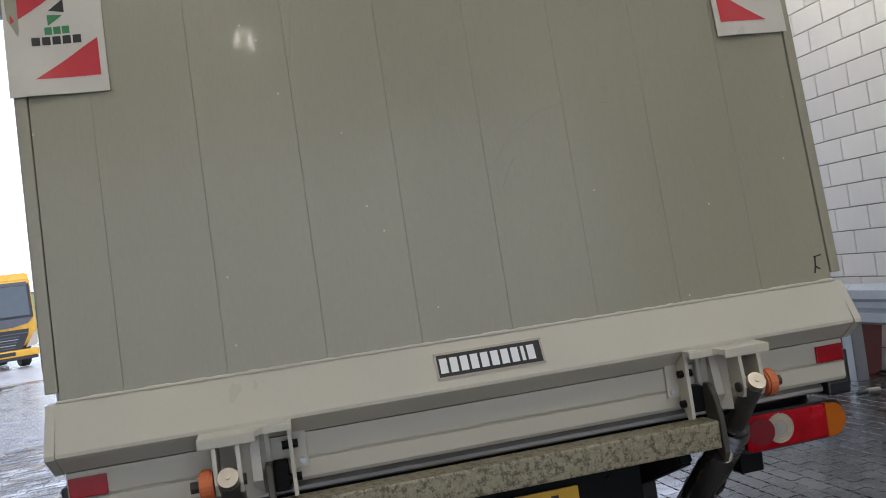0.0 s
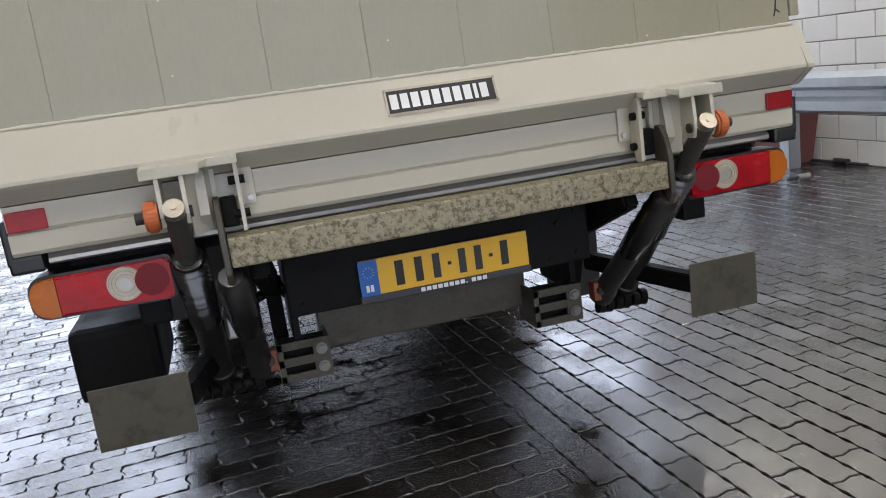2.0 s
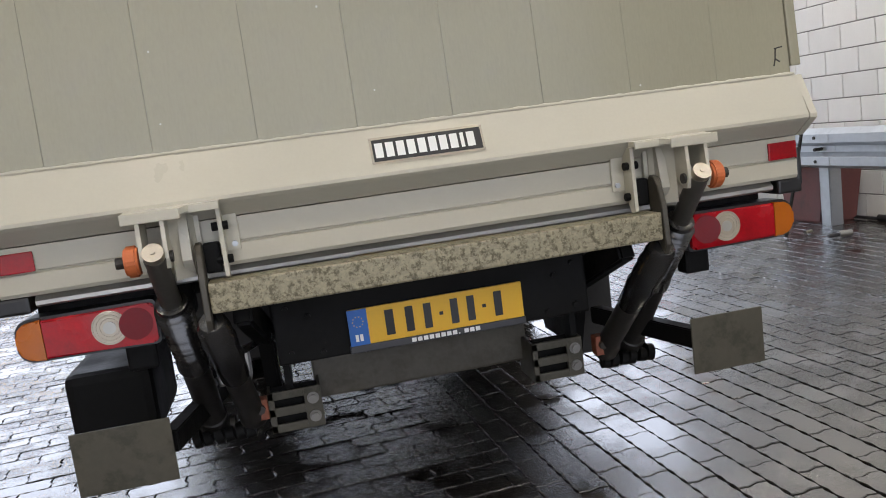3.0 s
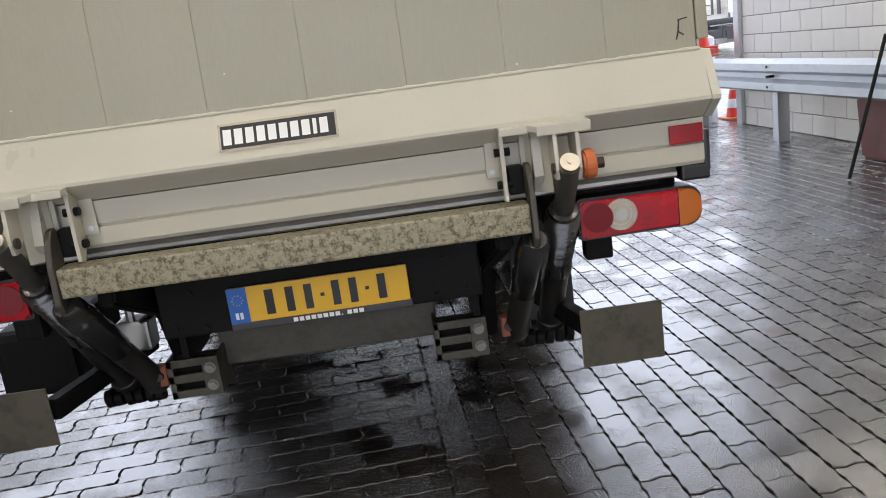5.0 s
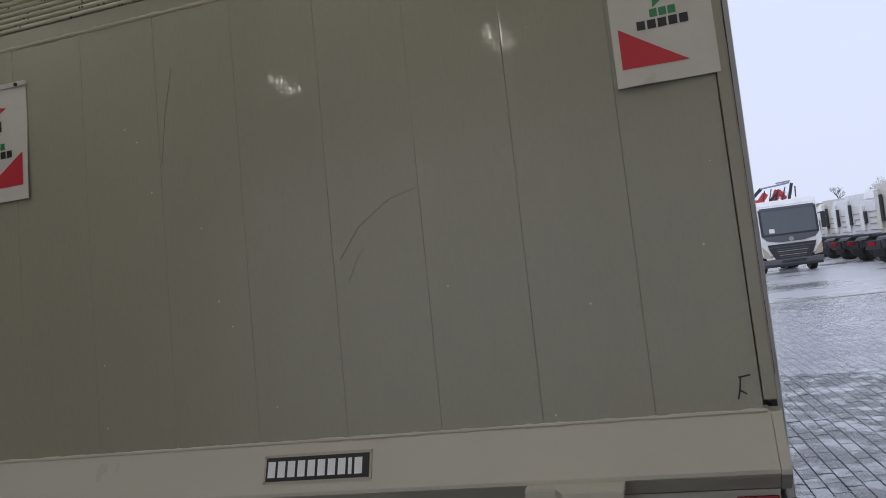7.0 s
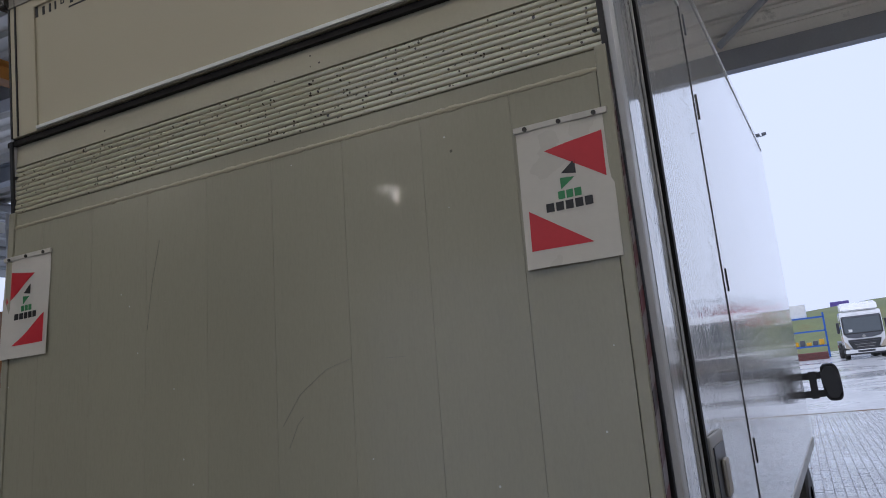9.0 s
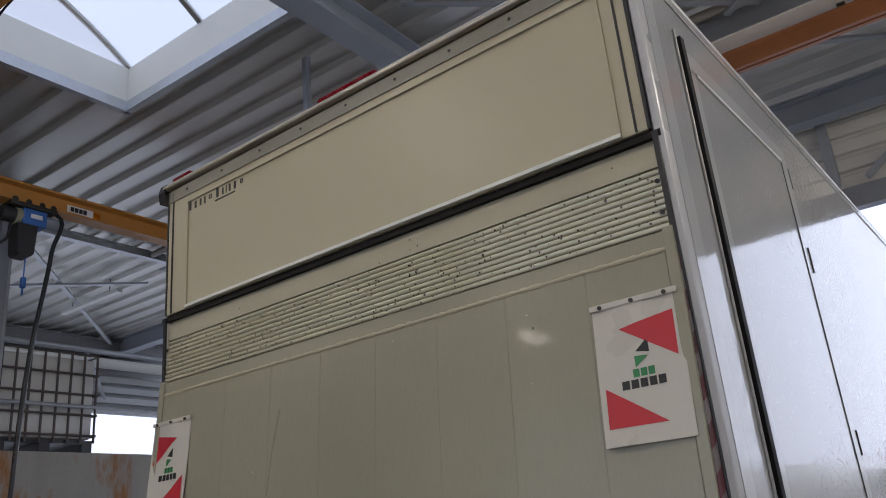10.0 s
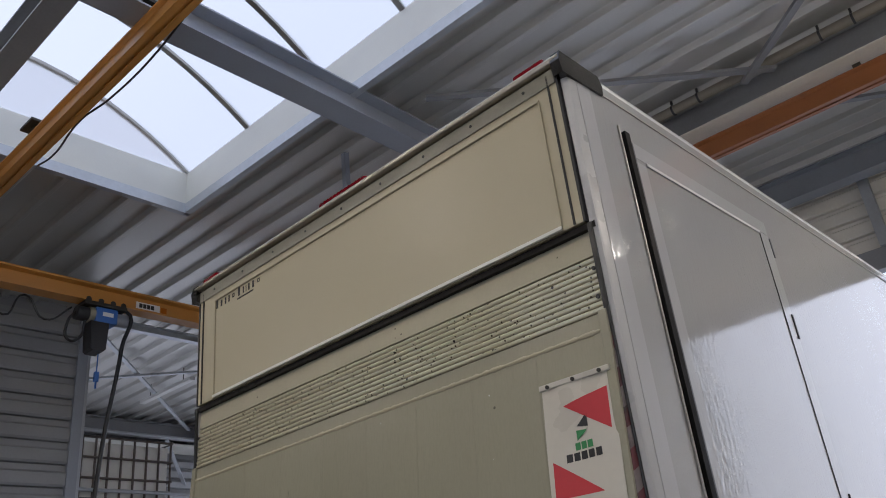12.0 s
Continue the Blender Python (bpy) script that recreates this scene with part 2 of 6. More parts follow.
def wet_stone(name, base, joint=False, relief=0.0036, gloss=(0.14, 0.05), patch=0.9, film=1.0, dry=None):
    """Concrete paving under a thin film of rain: puddled low spots shine, the rest is damp and grainy."""
    m = surface(name, base, 0.4, vary=0.25, scale=5, fine=90, bump=0.0, piece=0.0 if joint else 0.16, spec=1.0)
    n, l = m.node_tree.nodes, m.node_tree.links
    b = n["Principled BSDF"]
    geo = n.new("ShaderNodeNewGeometry")
    wet = n.new("ShaderNodeTexNoise")
    wet.inputs["Scale"].default_value, wet.inputs["Detail"].default_value = patch, 5
    l.new(geo.outputs["Position"], wet.inputs["Vector"])
    wr = n.new("ShaderNodeMapRange")
    wr.inputs[1].default_value, wr.inputs[2].default_value = 0.42, 0.62
    wr.inputs[3].default_value, wr.inputs[4].default_value = gloss
    l.new(wet.outputs[0], wr.inputs[0])
    l.new(wr.outputs[0], b.inputs["Roughness"])
    if dry is not None:
        pud = n.new("ShaderNodeTexNoise")
        pud.inputs["Scale"].default_value, pud.inputs["Detail"].default_value, pud.inputs["Roughness"].default_value = 2.6, 4, 0.6
        l.new(geo.outputs["Position"], pud.inputs["Vector"])
        own = n.new("ShaderNodeMath")
        own.operation = "MULTIPLY_ADD"
        inf = n.new("ShaderNodeObjectInfo")
        isl = n.new("ShaderNodeMath")
        isl.operation = "ADD"
        l.new(inf.outputs["Random"], isl.inputs[0])
        l.new(geo.outputs["Random Per Island"], isl.inputs[1])
        l.new(isl.outputs[0], own.inputs[0])
        own.inputs[1].default_value = 0.09
        l.new(pud.outputs[0], own.inputs[2])
        cover = n.new("ShaderNodeMapRange")
        cover.inputs[1].default_value, cover.inputs[2].default_value = 0.52, 0.62
        cover.inputs[3].default_value, cover.inputs[4].default_value = dry, film
        l.new(own.outputs[0], cover.inputs[0])
        l.new(cover.outputs[0], b.inputs["Coat Weight"])
    b.inputs["Coat Weight"].default_value, b.inputs["Coat Roughness"].default_value, b.inputs["Coat IOR"].default_value = film, max(0.035, gloss[0] * 0.4 if joint and film < 1 else 0.035), 1.5
    grain = n.new("ShaderNodeTexNoise")
    grain.inputs["Scale"].default_value, grain.inputs["Detail"].default_value = 190, 1.2
    grain.inputs["Roughness"].default_value = 0.5
    l.new(geo.outputs["Position"], grain.inputs["Vector"])
    st = n.new("ShaderNodeMapRange")
    st.inputs[1].default_value, st.inputs[2].default_value = 0.42, 0.66
    st.inputs[3].default_value, st.inputs[4].default_value = 0.95, 0.5
    l.new(wet.outputs[0], st.inputs[0])
    bp = n.new("ShaderNodeBump")
    bp.inputs["Distance"].default_value = relief
    if dry is None:
        l.new(st.outputs[0], bp.inputs["Strength"])
    else:
        calm = n.new("ShaderNodeMapRange")
        calm.inputs[1].default_value, calm.inputs[2].default_value = 0.53, 0.69
        calm.inputs[3].default_value, calm.inputs[4].default_value = 1.0, 0.22
        l.new(own.outputs[0], calm.inputs[0])
        l.new(calm.outputs[0], bp.inputs["Strength"])
    l.new(grain.outputs[0], bp.inputs["Height"])
    l.new(bp.outputs[0], b.inputs["Normal"])
    l.new(bp.outputs[0], b.inputs["Coat Normal"])
    return m


def add_specks(m, scale, reach, colour, share):
    """Small chips and dried drops scattered over a painted face."""
    n, l = m.node_tree.nodes, m.node_tree.links
    bs = n["Principled BSDF"]
    src = bs.inputs["Base Color"].links[0].from_socket
    tc = n.new("ShaderNodeTexCoord")
    v = n.new("ShaderNodeTexVoronoi")
    v.inputs["Scale"].default_value = scale
    l.new(tc.outputs["Object"], v.inputs["Vector"])
    near = n.new("ShaderNodeMath")
    near.operation = "LESS_THAN"
    near.inputs[1].default_value = reach
    l.new(v.outputs["Distance"], near.inputs[0])
    sep = n.new("ShaderNodeSeparateColor")
    l.new(v.outputs["Color"], sep.inputs[0])
    pick = n.new("ShaderNodeMath")
    pick.operation = "LESS_THAN"
    pick.inputs[1].default_value = share
    l.new(sep.outputs[0], pick.inputs[0])
    both = n.new("ShaderNodeMath")
    both.operation = "MULTIPLY"
    l.new(near.outputs[0], both.inputs[0])
    l.new(pick.outputs[0], both.inputs[1])
    mx = n.new("ShaderNodeMixRGB")
    l.new(both.outputs[0], mx.inputs[0])
    l.new(src, mx.inputs[1])
    mx.inputs[2].default_value = (*colour, 1)
    l.new(mx.outputs[0], bs.inputs["Base Color"])


def add_runs(m, size, drawn, strength, coat_only=False):
    """Rain runs or fine rubbed lines: a relief drawn out along the vertical."""
    n, l = m.node_tree.nodes, m.node_tree.links
    bs = n["Principled BSDF"]
    tc = n.new("ShaderNodeTexCoord")
    mp = n.new("ShaderNodeMapping")
    mp.inputs["Scale"].default_value = (size, size, size * drawn)
    l.new(tc.outputs["Object"], mp.inputs[0])
    t = n.new("ShaderNodeTexNoise")
    t.inputs["Scale"].default_value, t.inputs["Detail"].default_value = 1, 3
    l.new(mp.outputs[0], t.inputs["Vector"])
    bp = n.new("ShaderNodeBump")
    bp.inputs["Strength"].default_value, bp.inputs["Distance"].default_value = strength, 0.004
    l.new(t.outputs[0], bp.inputs["Height"])
    l.new(bp.outputs[0], bs.inputs["Coat Normal"])
    if not coat_only:
        l.new(bp.outputs[0], bs.inputs["Normal"])


def add_drops(m):
    """Rain on upright paint: scattered small drops, and runs drawn out downwards that bend the mirror image a little."""
    n, l = m.node_tree.nodes, m.node_tree.links
    bs = n["Principled BSDF"]
    tc = n.new("ShaderNodeTexCoord")

    def mapped(scale):
        mp = n.new("ShaderNodeMapping")
        mp.inputs["Scale"].default_value = scale
        l.new(tc.outputs["Object"], mp.inputs[0])
        return mp.outputs[0]
    run = n.new("ShaderNodeTexNoise")
    run.inputs["Scale"].default_value, run.inputs["Detail"].default_value = 1, 2
    l.new(mapped((60, 60, 15)), run.inputs["Vector"])
    b1 = n.new("ShaderNodeBump")
    b1.inputs["Strength"].default_value, b1.inputs["Distance"].default_value = 0.13, 0.004
    l.new(run.outputs[0], b1.inputs["Height"])
    drop = n.new("ShaderNodeTexVoronoi")
    drop.inputs["Scale"].default_value = 1
    l.new(mapped((130, 130, 95)), drop.inputs["Vector"])
    field = n.new("ShaderNodeTexNoise")
    field.inputs["Scale"].default_value, field.inputs["Detail"].default_value = 5, 3
    l.new(tc.outputs["Object"], field.inputs["Vector"])
    sep = n.new("ShaderNodeSeparateColor")
    l.new(drop.outputs["Color"], sep.inputs[0])
    pick = n.new("ShaderNodeMath")
    pick.operation = "LESS_THAN"
    l.new(sep.outputs[0], pick.inputs[0])
    reach = n.new("ShaderNodeMapRange")
    reach.inputs[1].default_value, reach.inputs[2].default_value, reach.inputs[3].default_value, reach.inputs[4].default_value = 0.40, 0.64, 0.05, 0.65
    l.new(field.outputs[0], reach.inputs[0])
    l.new(reach.outputs[0], pick.inputs[1])
    dome = n.new("ShaderNodeMapRange")
    dome.inputs[1].default_value, dome.inputs[2].default_value, dome.inputs[3].default_value, dome.inputs[4].default_value = 0.0, 0.38, 1.0, 0.0
    l.new(drop.outputs["Distance"], dome.inputs[0])
    both = n.new("ShaderNodeMath")
    both.operation = "MULTIPLY"
    l.new(dome.outputs[0], both.inputs[0])
    l.new(pick.outputs[0], both.inputs[1])
    b2 = n.new("ShaderNodeBump")
    b2.inputs["Strength"].default_value, b2.inputs["Distance"].default_value = 0.45, 0.0007
    l.new(both.outputs[0], b2.inputs["Height"])
    l.new(b1.outputs[0], b2.inputs["Normal"])
    l.new(b2.outputs[0], bs.inputs["Normal"])
    l.new(b2.outputs[0], bs.inputs["Coat Normal"])


add_specks(plank_paint, 26, 0.075, (0.55, 0.55, 0.50), 0.09)
add_specks(plank_paint, 9, 0.04, (0.10, 0.09, 0.06), 0.12)
add_specks(rib_paint, 95, 0.34, (0.07, 0.055, 0.035), 0.14)
add_specks(rib_paint, 31, 0.15, (0.04, 0.034, 0.028), 0.16)
add_specks(strip_paint, 22, 0.10, (0.05, 0.04, 0.03), 0.10)
add_specks(tip_paint, 30, 0.10, (0.05, 0.04, 0.03), 0.10)
add_drops(side_gloss)
add_drops(border_gloss)
add_runs(plank_paint, 120, 0.5, 0.02, True)
_n, _l = plank_paint.node_tree.nodes, plank_paint.node_tree.links
_tc, _mp, _ns, _mr = _n.new("ShaderNodeTexCoord"), _n.new("ShaderNodeMapping"), _n.new("ShaderNodeTexNoise"), _n.new("ShaderNodeMapRange")
_mp.inputs["Scale"].default_value = (170, 170, 9)
_ns.inputs["Scale"].default_value, _ns.inputs["Detail"].default_value = 1, 3
_mr.inputs[1].default_value, _mr.inputs[2].default_value, _mr.inputs[3].default_value, _mr.inputs[4].default_value = 0.50, 0.66, 0.02, 0.62
_l.new(_tc.outputs["Object"], _mp.inputs[0])
_l.new(_mp.outputs[0], _ns.inputs["Vector"])
_l.new(_ns.outputs[0], _mr.inputs[0])
_l.new(_mr.outputs[0], _n["Principled BSDF"].inputs["Coat Weight"])

# one stone, two base colours: roof shade painted dark, yard daylight painted light
paver_shaded = wet_stone("paver_shaded", (0.028, 0.025, 0.023), relief=0.0020, gloss=(0.09, 0.04), dry=0.6)
paver_daylit = wet_stone("paver_daylit", (0.36, 0.365, 0.38), False, 0.0022, (0.25, 0.06), 0.5, 1.0)
joint_mat = wet_stone("joint_mat", (0.02, 0.018, 0.016), True, 0.0015)
yard_mat = wet_stone("yard_mat", (0.50, 0.50, 0.51), True, 0.0012, (0.5, 0.07), 0.22, 0.35)

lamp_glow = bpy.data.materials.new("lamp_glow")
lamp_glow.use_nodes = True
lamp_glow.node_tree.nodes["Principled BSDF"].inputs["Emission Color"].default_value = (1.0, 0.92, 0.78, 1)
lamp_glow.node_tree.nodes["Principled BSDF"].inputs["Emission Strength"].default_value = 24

skylight_mat = bpy.data.materials.new("skylight_sheet")
skylight_mat.use_nodes = True
_n, _l = skylight_mat.node_tree.nodes, skylight_mat.node_tree.links
_t = _n.new("ShaderNodeBsdfTranslucent")
_t.inputs[0].default_value = (0.66, 0.69, 0.735, 1)
_p = _n.new("ShaderNodeBsdfTransparent")
_p.inputs[0].default_value = (0.66, 0.69, 0.735, 1)
_m = _n.new("ShaderNodeMixShader")
_m.inputs[0].default_value = 0.45
_l.new(_t.outputs[0], _m.inputs[1])
_l.new(_p.outputs[0], _m.inputs[2])
_l.new(_m.outputs[0], _n["Material Output"].inputs[0])

# ---------------------------------------------------------------- mesh helpers


def box(bm, x0, x1, y0, y1, z0, z1, bevel=0.0, m=None):
    vs = [bm.verts.new((x, y, z)) for x in (x0, x1) for y in (y0, y1) for z in (z0, z1)]
    fs = [bm.faces.new([vs[i] for i in q]) for q in ((0, 1, 3, 2), (4, 6, 7, 5), (0, 4, 5, 1), (2, 3, 7, 6), (0, 2, 6, 4), (1, 5, 7, 3))]
    if bevel:
        es = list({e for f in fs for e in f.edges})
        r = bmesh.ops.bevel(bm, geom=es, offset=bevel, segments=2, profile=0.6, affect="EDGES")
        vs = list({v for f in r["faces"] for v in f.verts} | {v for v in vs if v.is_valid})
    if m is not None:
        bmesh.ops.transform(bm, matrix=m, verts=vs)
    return vs


def tube(bm, p0, p1, r0, r1=None, seg=16, caps=True):
    r1 = r0 if r1 is None else r1
    p0, p1 = Vector(p0), Vector(p1)
    q = (p1 - p0).to_track_quat("Z", "Y").to_matrix()
    a = [2 * math.pi * i / seg for i in range(seg)]
    lo = [bm.verts.new(p0 + q @ Vector((math.cos(t) * r0, math.sin(t) * r0, 0))) for t in a]
    hi = [bm.verts.new(p1 + q @ Vector((math.cos(t) * r1, math.sin(t) * r1, 0))) for t in a]
    for i in range(seg):
        j = (i + 1) % seg
        bm.faces.new((lo[i], lo[j], hi[j], hi[i]))
    if caps:
        bm.faces.new(lo[::-1])
        bm.faces.new(hi)
    return lo + hi


def bar(bm, p0, p1, w, h, up=(0, 0, 1), bevel=0.0):
    """A square-section member from p0 to p1, w wide and h deep along up."""
    p0, p1, up = Vector(p0), Vector(p1), Vector(up)
    d = (p1 - p0).normalized()
    s = d.cross(up).normalized()
    u = s.cross(d).normalized()
    vs = [bm.verts.new(p + s * (w / 2 * a) + u * (h / 2 * b)) for p in (p0, p1) for a, b in ((-1, -1), (1, -1), (1, 1), (-1, 1))]
    fs = [bm.faces.new([vs[i] for i in q]) for q in ((3, 2, 1, 0), (4, 5, 6, 7), (0, 1, 5, 4), (1, 2, 6, 5), (2, 3, 7, 6), (3, 0, 4, 7))]
    if bevel:
        bmesh.ops.bevel(bm, geom=list({e for f in fs for e in f.edges}), offset=bevel, segments=2, affect="EDGES")
    return vs


def prism(bm, pts, axis, a, b):
    """A closed outline pushed along an axis from a to b. axis x: pts are (y, z); y: (x, z); z: (x, y)."""
    def at(p, t):
        return {"x": (t, p[0], p[1]), "y": (p[0], t, p[1]), "z": (p[0], p[1], t)}[axis]
    lo = [bm.verts.new(at(p, a)) for p in pts]
    hi = [bm.verts.new(at(p, b)) for p in pts]
    k = len(pts)
    for i in range(k):
        bm.faces.new((lo[i], lo[(i + 1) % k], hi[(i + 1) % k], hi[i]))
    bm.faces.new(lo[::-1])
    bm.faces.new(hi)
    return lo + hi


def ibeam(bm, p0, p1, w, h, tf=0.014, tw=0.009):
    p0, p1 = Vector(p0), Vector(p1)
    up = Vector((0, 0, 1))
    bar(bm, p0 + up * (h / 2 - tf / 2), p1 + up * (h / 2 - tf / 2), w, tf)
    bar(bm, p0 - up * (h / 2 - tf / 2), p1 - up * (h / 2 - tf / 2), w, tf)
    bar(bm, p0, p1, tw, h - 2 * tf)


def sheet(bm, u0, u1, v0, v1, pitch, depth, place, flat=0.55):
    """Trapezoid-profiled sheet: ribs run along v, repeat along u; place(u, v, h) gives the point."""
    prof, u = [], u0
    while u < u1 - 1e-6:
        for f, h in ((0, 0), (flat, 0), (flat + 0.02, depth * 0.08), (flat + 0.07, depth * 0.92), (flat + 0.09, depth), (0.91, depth), (0.93, depth * 0.92), (0.98, depth * 0.08)):
            if u + f * pitch <= u1:
                prof.append((u + f * pitch, h))
        u += pitch
    prof.append((u1, 0))
    a = [bm.verts.new(place(p, v0, h)) for p, h in prof]
    b = [bm.verts.new(place(p, v1, h)) for p, h in prof]
    for i in range(len(prof) - 1):
        bm.faces.new((a[i], a[i + 1], b[i + 1], b[i]))


def finish(bm, name, material, smooth=False):
    bmesh.ops.recalc_face_normals(bm, faces=bm.faces[:])
    me = bpy.data.meshes.new(name)
    bm.to_mesh(me)
    bm.free()
    if smooth:
        me.shade_smooth()
        me.set_sharp_from_angle(angle=radians(35))
    for mm in (material if isinstance(material, (list, tuple)) else [material]):
        me.materials.append(mm)
    return me


def part(name, bm, material, parent=None, label="", smooth=False):
    ob = new(name, finish(bm, name, material, smooth))
    if parent:
        ob.parent = parent
    return tagged(ob, label)


def thing(name, label, category, at=None, group="", kind=""):
    ob = new(name)
    ob.empty_display_size = 0.1
    if at is not None:
        ob.matrix_world = at
    return tagged(ob, label, category, group, kind)


def solid(name, bm, material, label, category, group="", kind="", smooth=False, at=None):
    ob = new(name, finish(bm, name, material, smooth))
    if at is not None:
        ob.matrix_world = at
    return tagged(ob, label, category, group, kind)


BM = bmesh.new
HALL = pose(0, 0, 0, 0, 0, 2.0)

# ---------------------------------------------------------------- the hall
XW = 4.67          # face of the block wall, in the hall's own axes
YF = 7.29          # end of the block wall
XL = -7.0          # left wall
ZR = 5.78          # underside of the roof sheet


def rot(p):
    return HALL @ Vector(p)


# ground, one sheet to the horizon
bm = BM()
for x0, x1, y0, y1 in ((-900, 900, -900, 900),):
    vs = [bm.verts.new(p) for p in ((x0, y0, -0.012), (x1, y0, -0.012), (x1, y1, -0.012), (x0, y1, -0.012))]
    bm.faces.new(vs)
solid("ground", bm, yard_mat, "wet dark paved yard under an overcast sky", "ground", kind="structure")

# block wall core
bm = BM()
box(bm, XW + 0.012, XW + 0.25, -9.0, YF, 0, 5.7)
wall_right = solid("wall_east", bm, mortar, "white painted block wall with dark joints", "wall", kind="structure", at=HALL)
bm = BM()
box(bm, XW - 0.05, XW + 0.27, YF + 0.003, YF + 0.13, 0, 5.7, 0.006)
solid("wall_post_1", bm, galv, "galvanised steel post capping the block wall", "steel post", kind="structure", at=HALL)

# left wall: concrete ledge, sheeted above up to the open bay
bm = BM()
box(bm, XL - 0.3, XL, -9.0, 13.0, 0, 3.12, 0.01)
solid("wall_west", bm, ledge_concrete, "rust-stained concrete ledge wall", "wall", kind="structure", at=HALL)
siding = thing("wall_siding", "grey horizontal steel cladding above the ledge", "wall cladding", HALL, kind="structure")
bm = BM()
box(bm, XL - 0.06, XL - 0.022, -9.0, 2.12, 3.12, 5.78)
part("backing", bm, steel_dark, siding)
z = 3.14
while z < 5.6:
    bm = BM()
    prism(bm, [(XL - 0.02, z), (XL + 0.03, z + 0.004), (XL + 0.045, z + 0.03), (XL + 0.045, z + 0.15), (XL + 0.02, z + 0.175), (XL + 0.016, z + 0.236), (XL - 0.02, z + 0.236)], "y", -9.0, 2.12)
    part("cladding_board", bm, siding_grey, siding)
    z += 0.25
bm = BM()
box(bm, XL - 0.06, XL + 0.06, 2.122, 2.24, 3.12, 5.78, 0.004)
part("corner_trim", bm, steel_grey, siding)

# roof with the skylight opening
SX0, SX1, SY0, SY1 = -3.95, 6.0, -1.65, 1.70
bm = BM()
for x0, x1, y0, y1 in ((-16, 5.2, SY1 + 0.05, 7.9), (-16, 5.2, -9.2, SY0 - 0.05), (-16, SX0 - 0.05, SY0 - 0.05, SY1 + 0.05)):
    sheet(bm, y0, y1, x0, x1, 0.30, 0.055, lambda u, v, h: (v, u, ZR - h), 0.70)
ceiling = solid("ceiling", bm, roof_sheet, "grey trapezoid-profiled steel roof sheets seen from below", "ceiling", kind="structure", at=HALL)
bm = BM()
for x0, x1, y0, y1 in ((-16, 5.2, SY1 + 0.05, 7.9), (-16, 5.2, -9.2, SY0 - 0.05), (-16, SX0 - 0.05, SY0 - 0.05, SY1 + 0.05)):
    box(bm, x0, x1, y0, y1, ZR + 0.01, ZR + 0.1)
solid("roof_deck", bm, concrete, "flat roof deck above the sheets", "roof", kind="structure", at=HALL)

skylight = thing("skylight", "barrel-vaulted translucent rooflight with white curb", "skylight", HALL, kind="structure")
for y in (SY0, SY1):
    s = 1 if y > 0 else -1
    bm = BM()
    box(bm, SX0, 5.2, min(y, y + s * 0.04), max(y, y + s * 0.04), 5.72, 6.06)
    part("curb", bm, curb_white, skylight)
    bm = BM()
    box(bm, SX0 - 0.03, 5.2, min(y - s * 0.01, y + s * 0.05), max(y - s * 0.01, y + s * 0.05), 5.62, 5.718)
    part("edge_trim", bm, galv, skylight)
bm = BM()
box(bm, SX0 - 0.04, SX0, SY0, SY1, 5.72, 6.06)
part("curb", bm, curb_white, skylight)
bm = BM()
box(bm, SX0 - 0.05, SX0 + 0.01, SY0 - 0.05, SY1 + 0.05, 5.62, 5.718)
part("edge_trim", bm, galv, skylight)
YC, HW, RISE = (SY0 + SY1) / 2, (SY1 - SY0) / 2 + 0.02, 0.62


def arch(i, n, r=0.0):
    a = -1 + 2 * i / n
    return YC + a * HW, 6.06 + (RISE + r) * (1 - a * a)


for x0 in range(0, 10):
    xa, xb = SX0 + x0 * 1.0, SX0 + x0 * 1.0 + 1.0
    if xa > 5.0:
        break
    bm = BM()
    rows = [(bm.verts.new((xa, *arch(i, 16))), bm.verts.new((xb, *arch(i, 16)))) for i in range(17)]
    for i in range(16):
        bm.faces.new((rows[i][0], rows[i + 1][0], rows[i + 1][1], rows[i][1]))
    part("pane", bm, skylight_mat, skylight, smooth=True)
    bm = BM()
    for i in range(16):
        bar(bm, (xa, *arch(i, 16, -0.02)), (xa, *arch(i + 1, 16, -0.02)), 0.05, 0.03, (0, 0, 1))
    part("glazing_bar", bm, alu, skylight)
bm = BM()
for i in range(8):
    (ya, za), (yb, zb) = arch(i * 2, 16), arch(i * 2 + 2, 16)
    bm.faces.new([bm.verts.new(p) for p in ((SX0 - 0.005, ya, 6.06), (SX0 - 0.005, yb, 6.06), (SX0 - 0.005, yb, zb), (SX0 - 0.005, ya, za))][: 4])
part("end_pane", bm, skylight_mat, skylight)

# steel frame
def beam(name, p0, p1, w, h, mat, label):
    bm = BM()
    ibeam(bm, p0, p1, w, h)
    return solid(name, bm, mat, label, "steel beam", kind="structure", at=HALL)


beam("beam_1", (-1.58, -9.0, 5.52), (-1.58, 6.7, 5.52), 0.22, 0.24, steel_grey, "grey steel roof beam across the rooflight")
beam("beam_2", (-16.0, -0.42, 5.58), (4.6, -0.42, 5.58), 0.16, 0.22, steel_dark, "grey steel beam carrying the crane runway")
beam("beam_3", (-6.9, 4.25, 5.595), (4.6, 4.25, 5.595), 0.24, 0.28, steel_dark, "dark steel roof beam carrying the crane runway")
bm = BM()
box(bm, -3.0, 4.6, 4.125, 4.375, 5.442, 5.4535, 0.002)
solid("trim", bm, header_sheet, "pale painted flange plate under the roof beam", "beam trim", kind="structure", at=HALL)
beam("beam_4", (-16.0, 6.35, 5.60), (4.6, 6.35, 5.60), 0.2, 0.28, steel_grey, "grey steel beam over the doorway")
bm = BM()
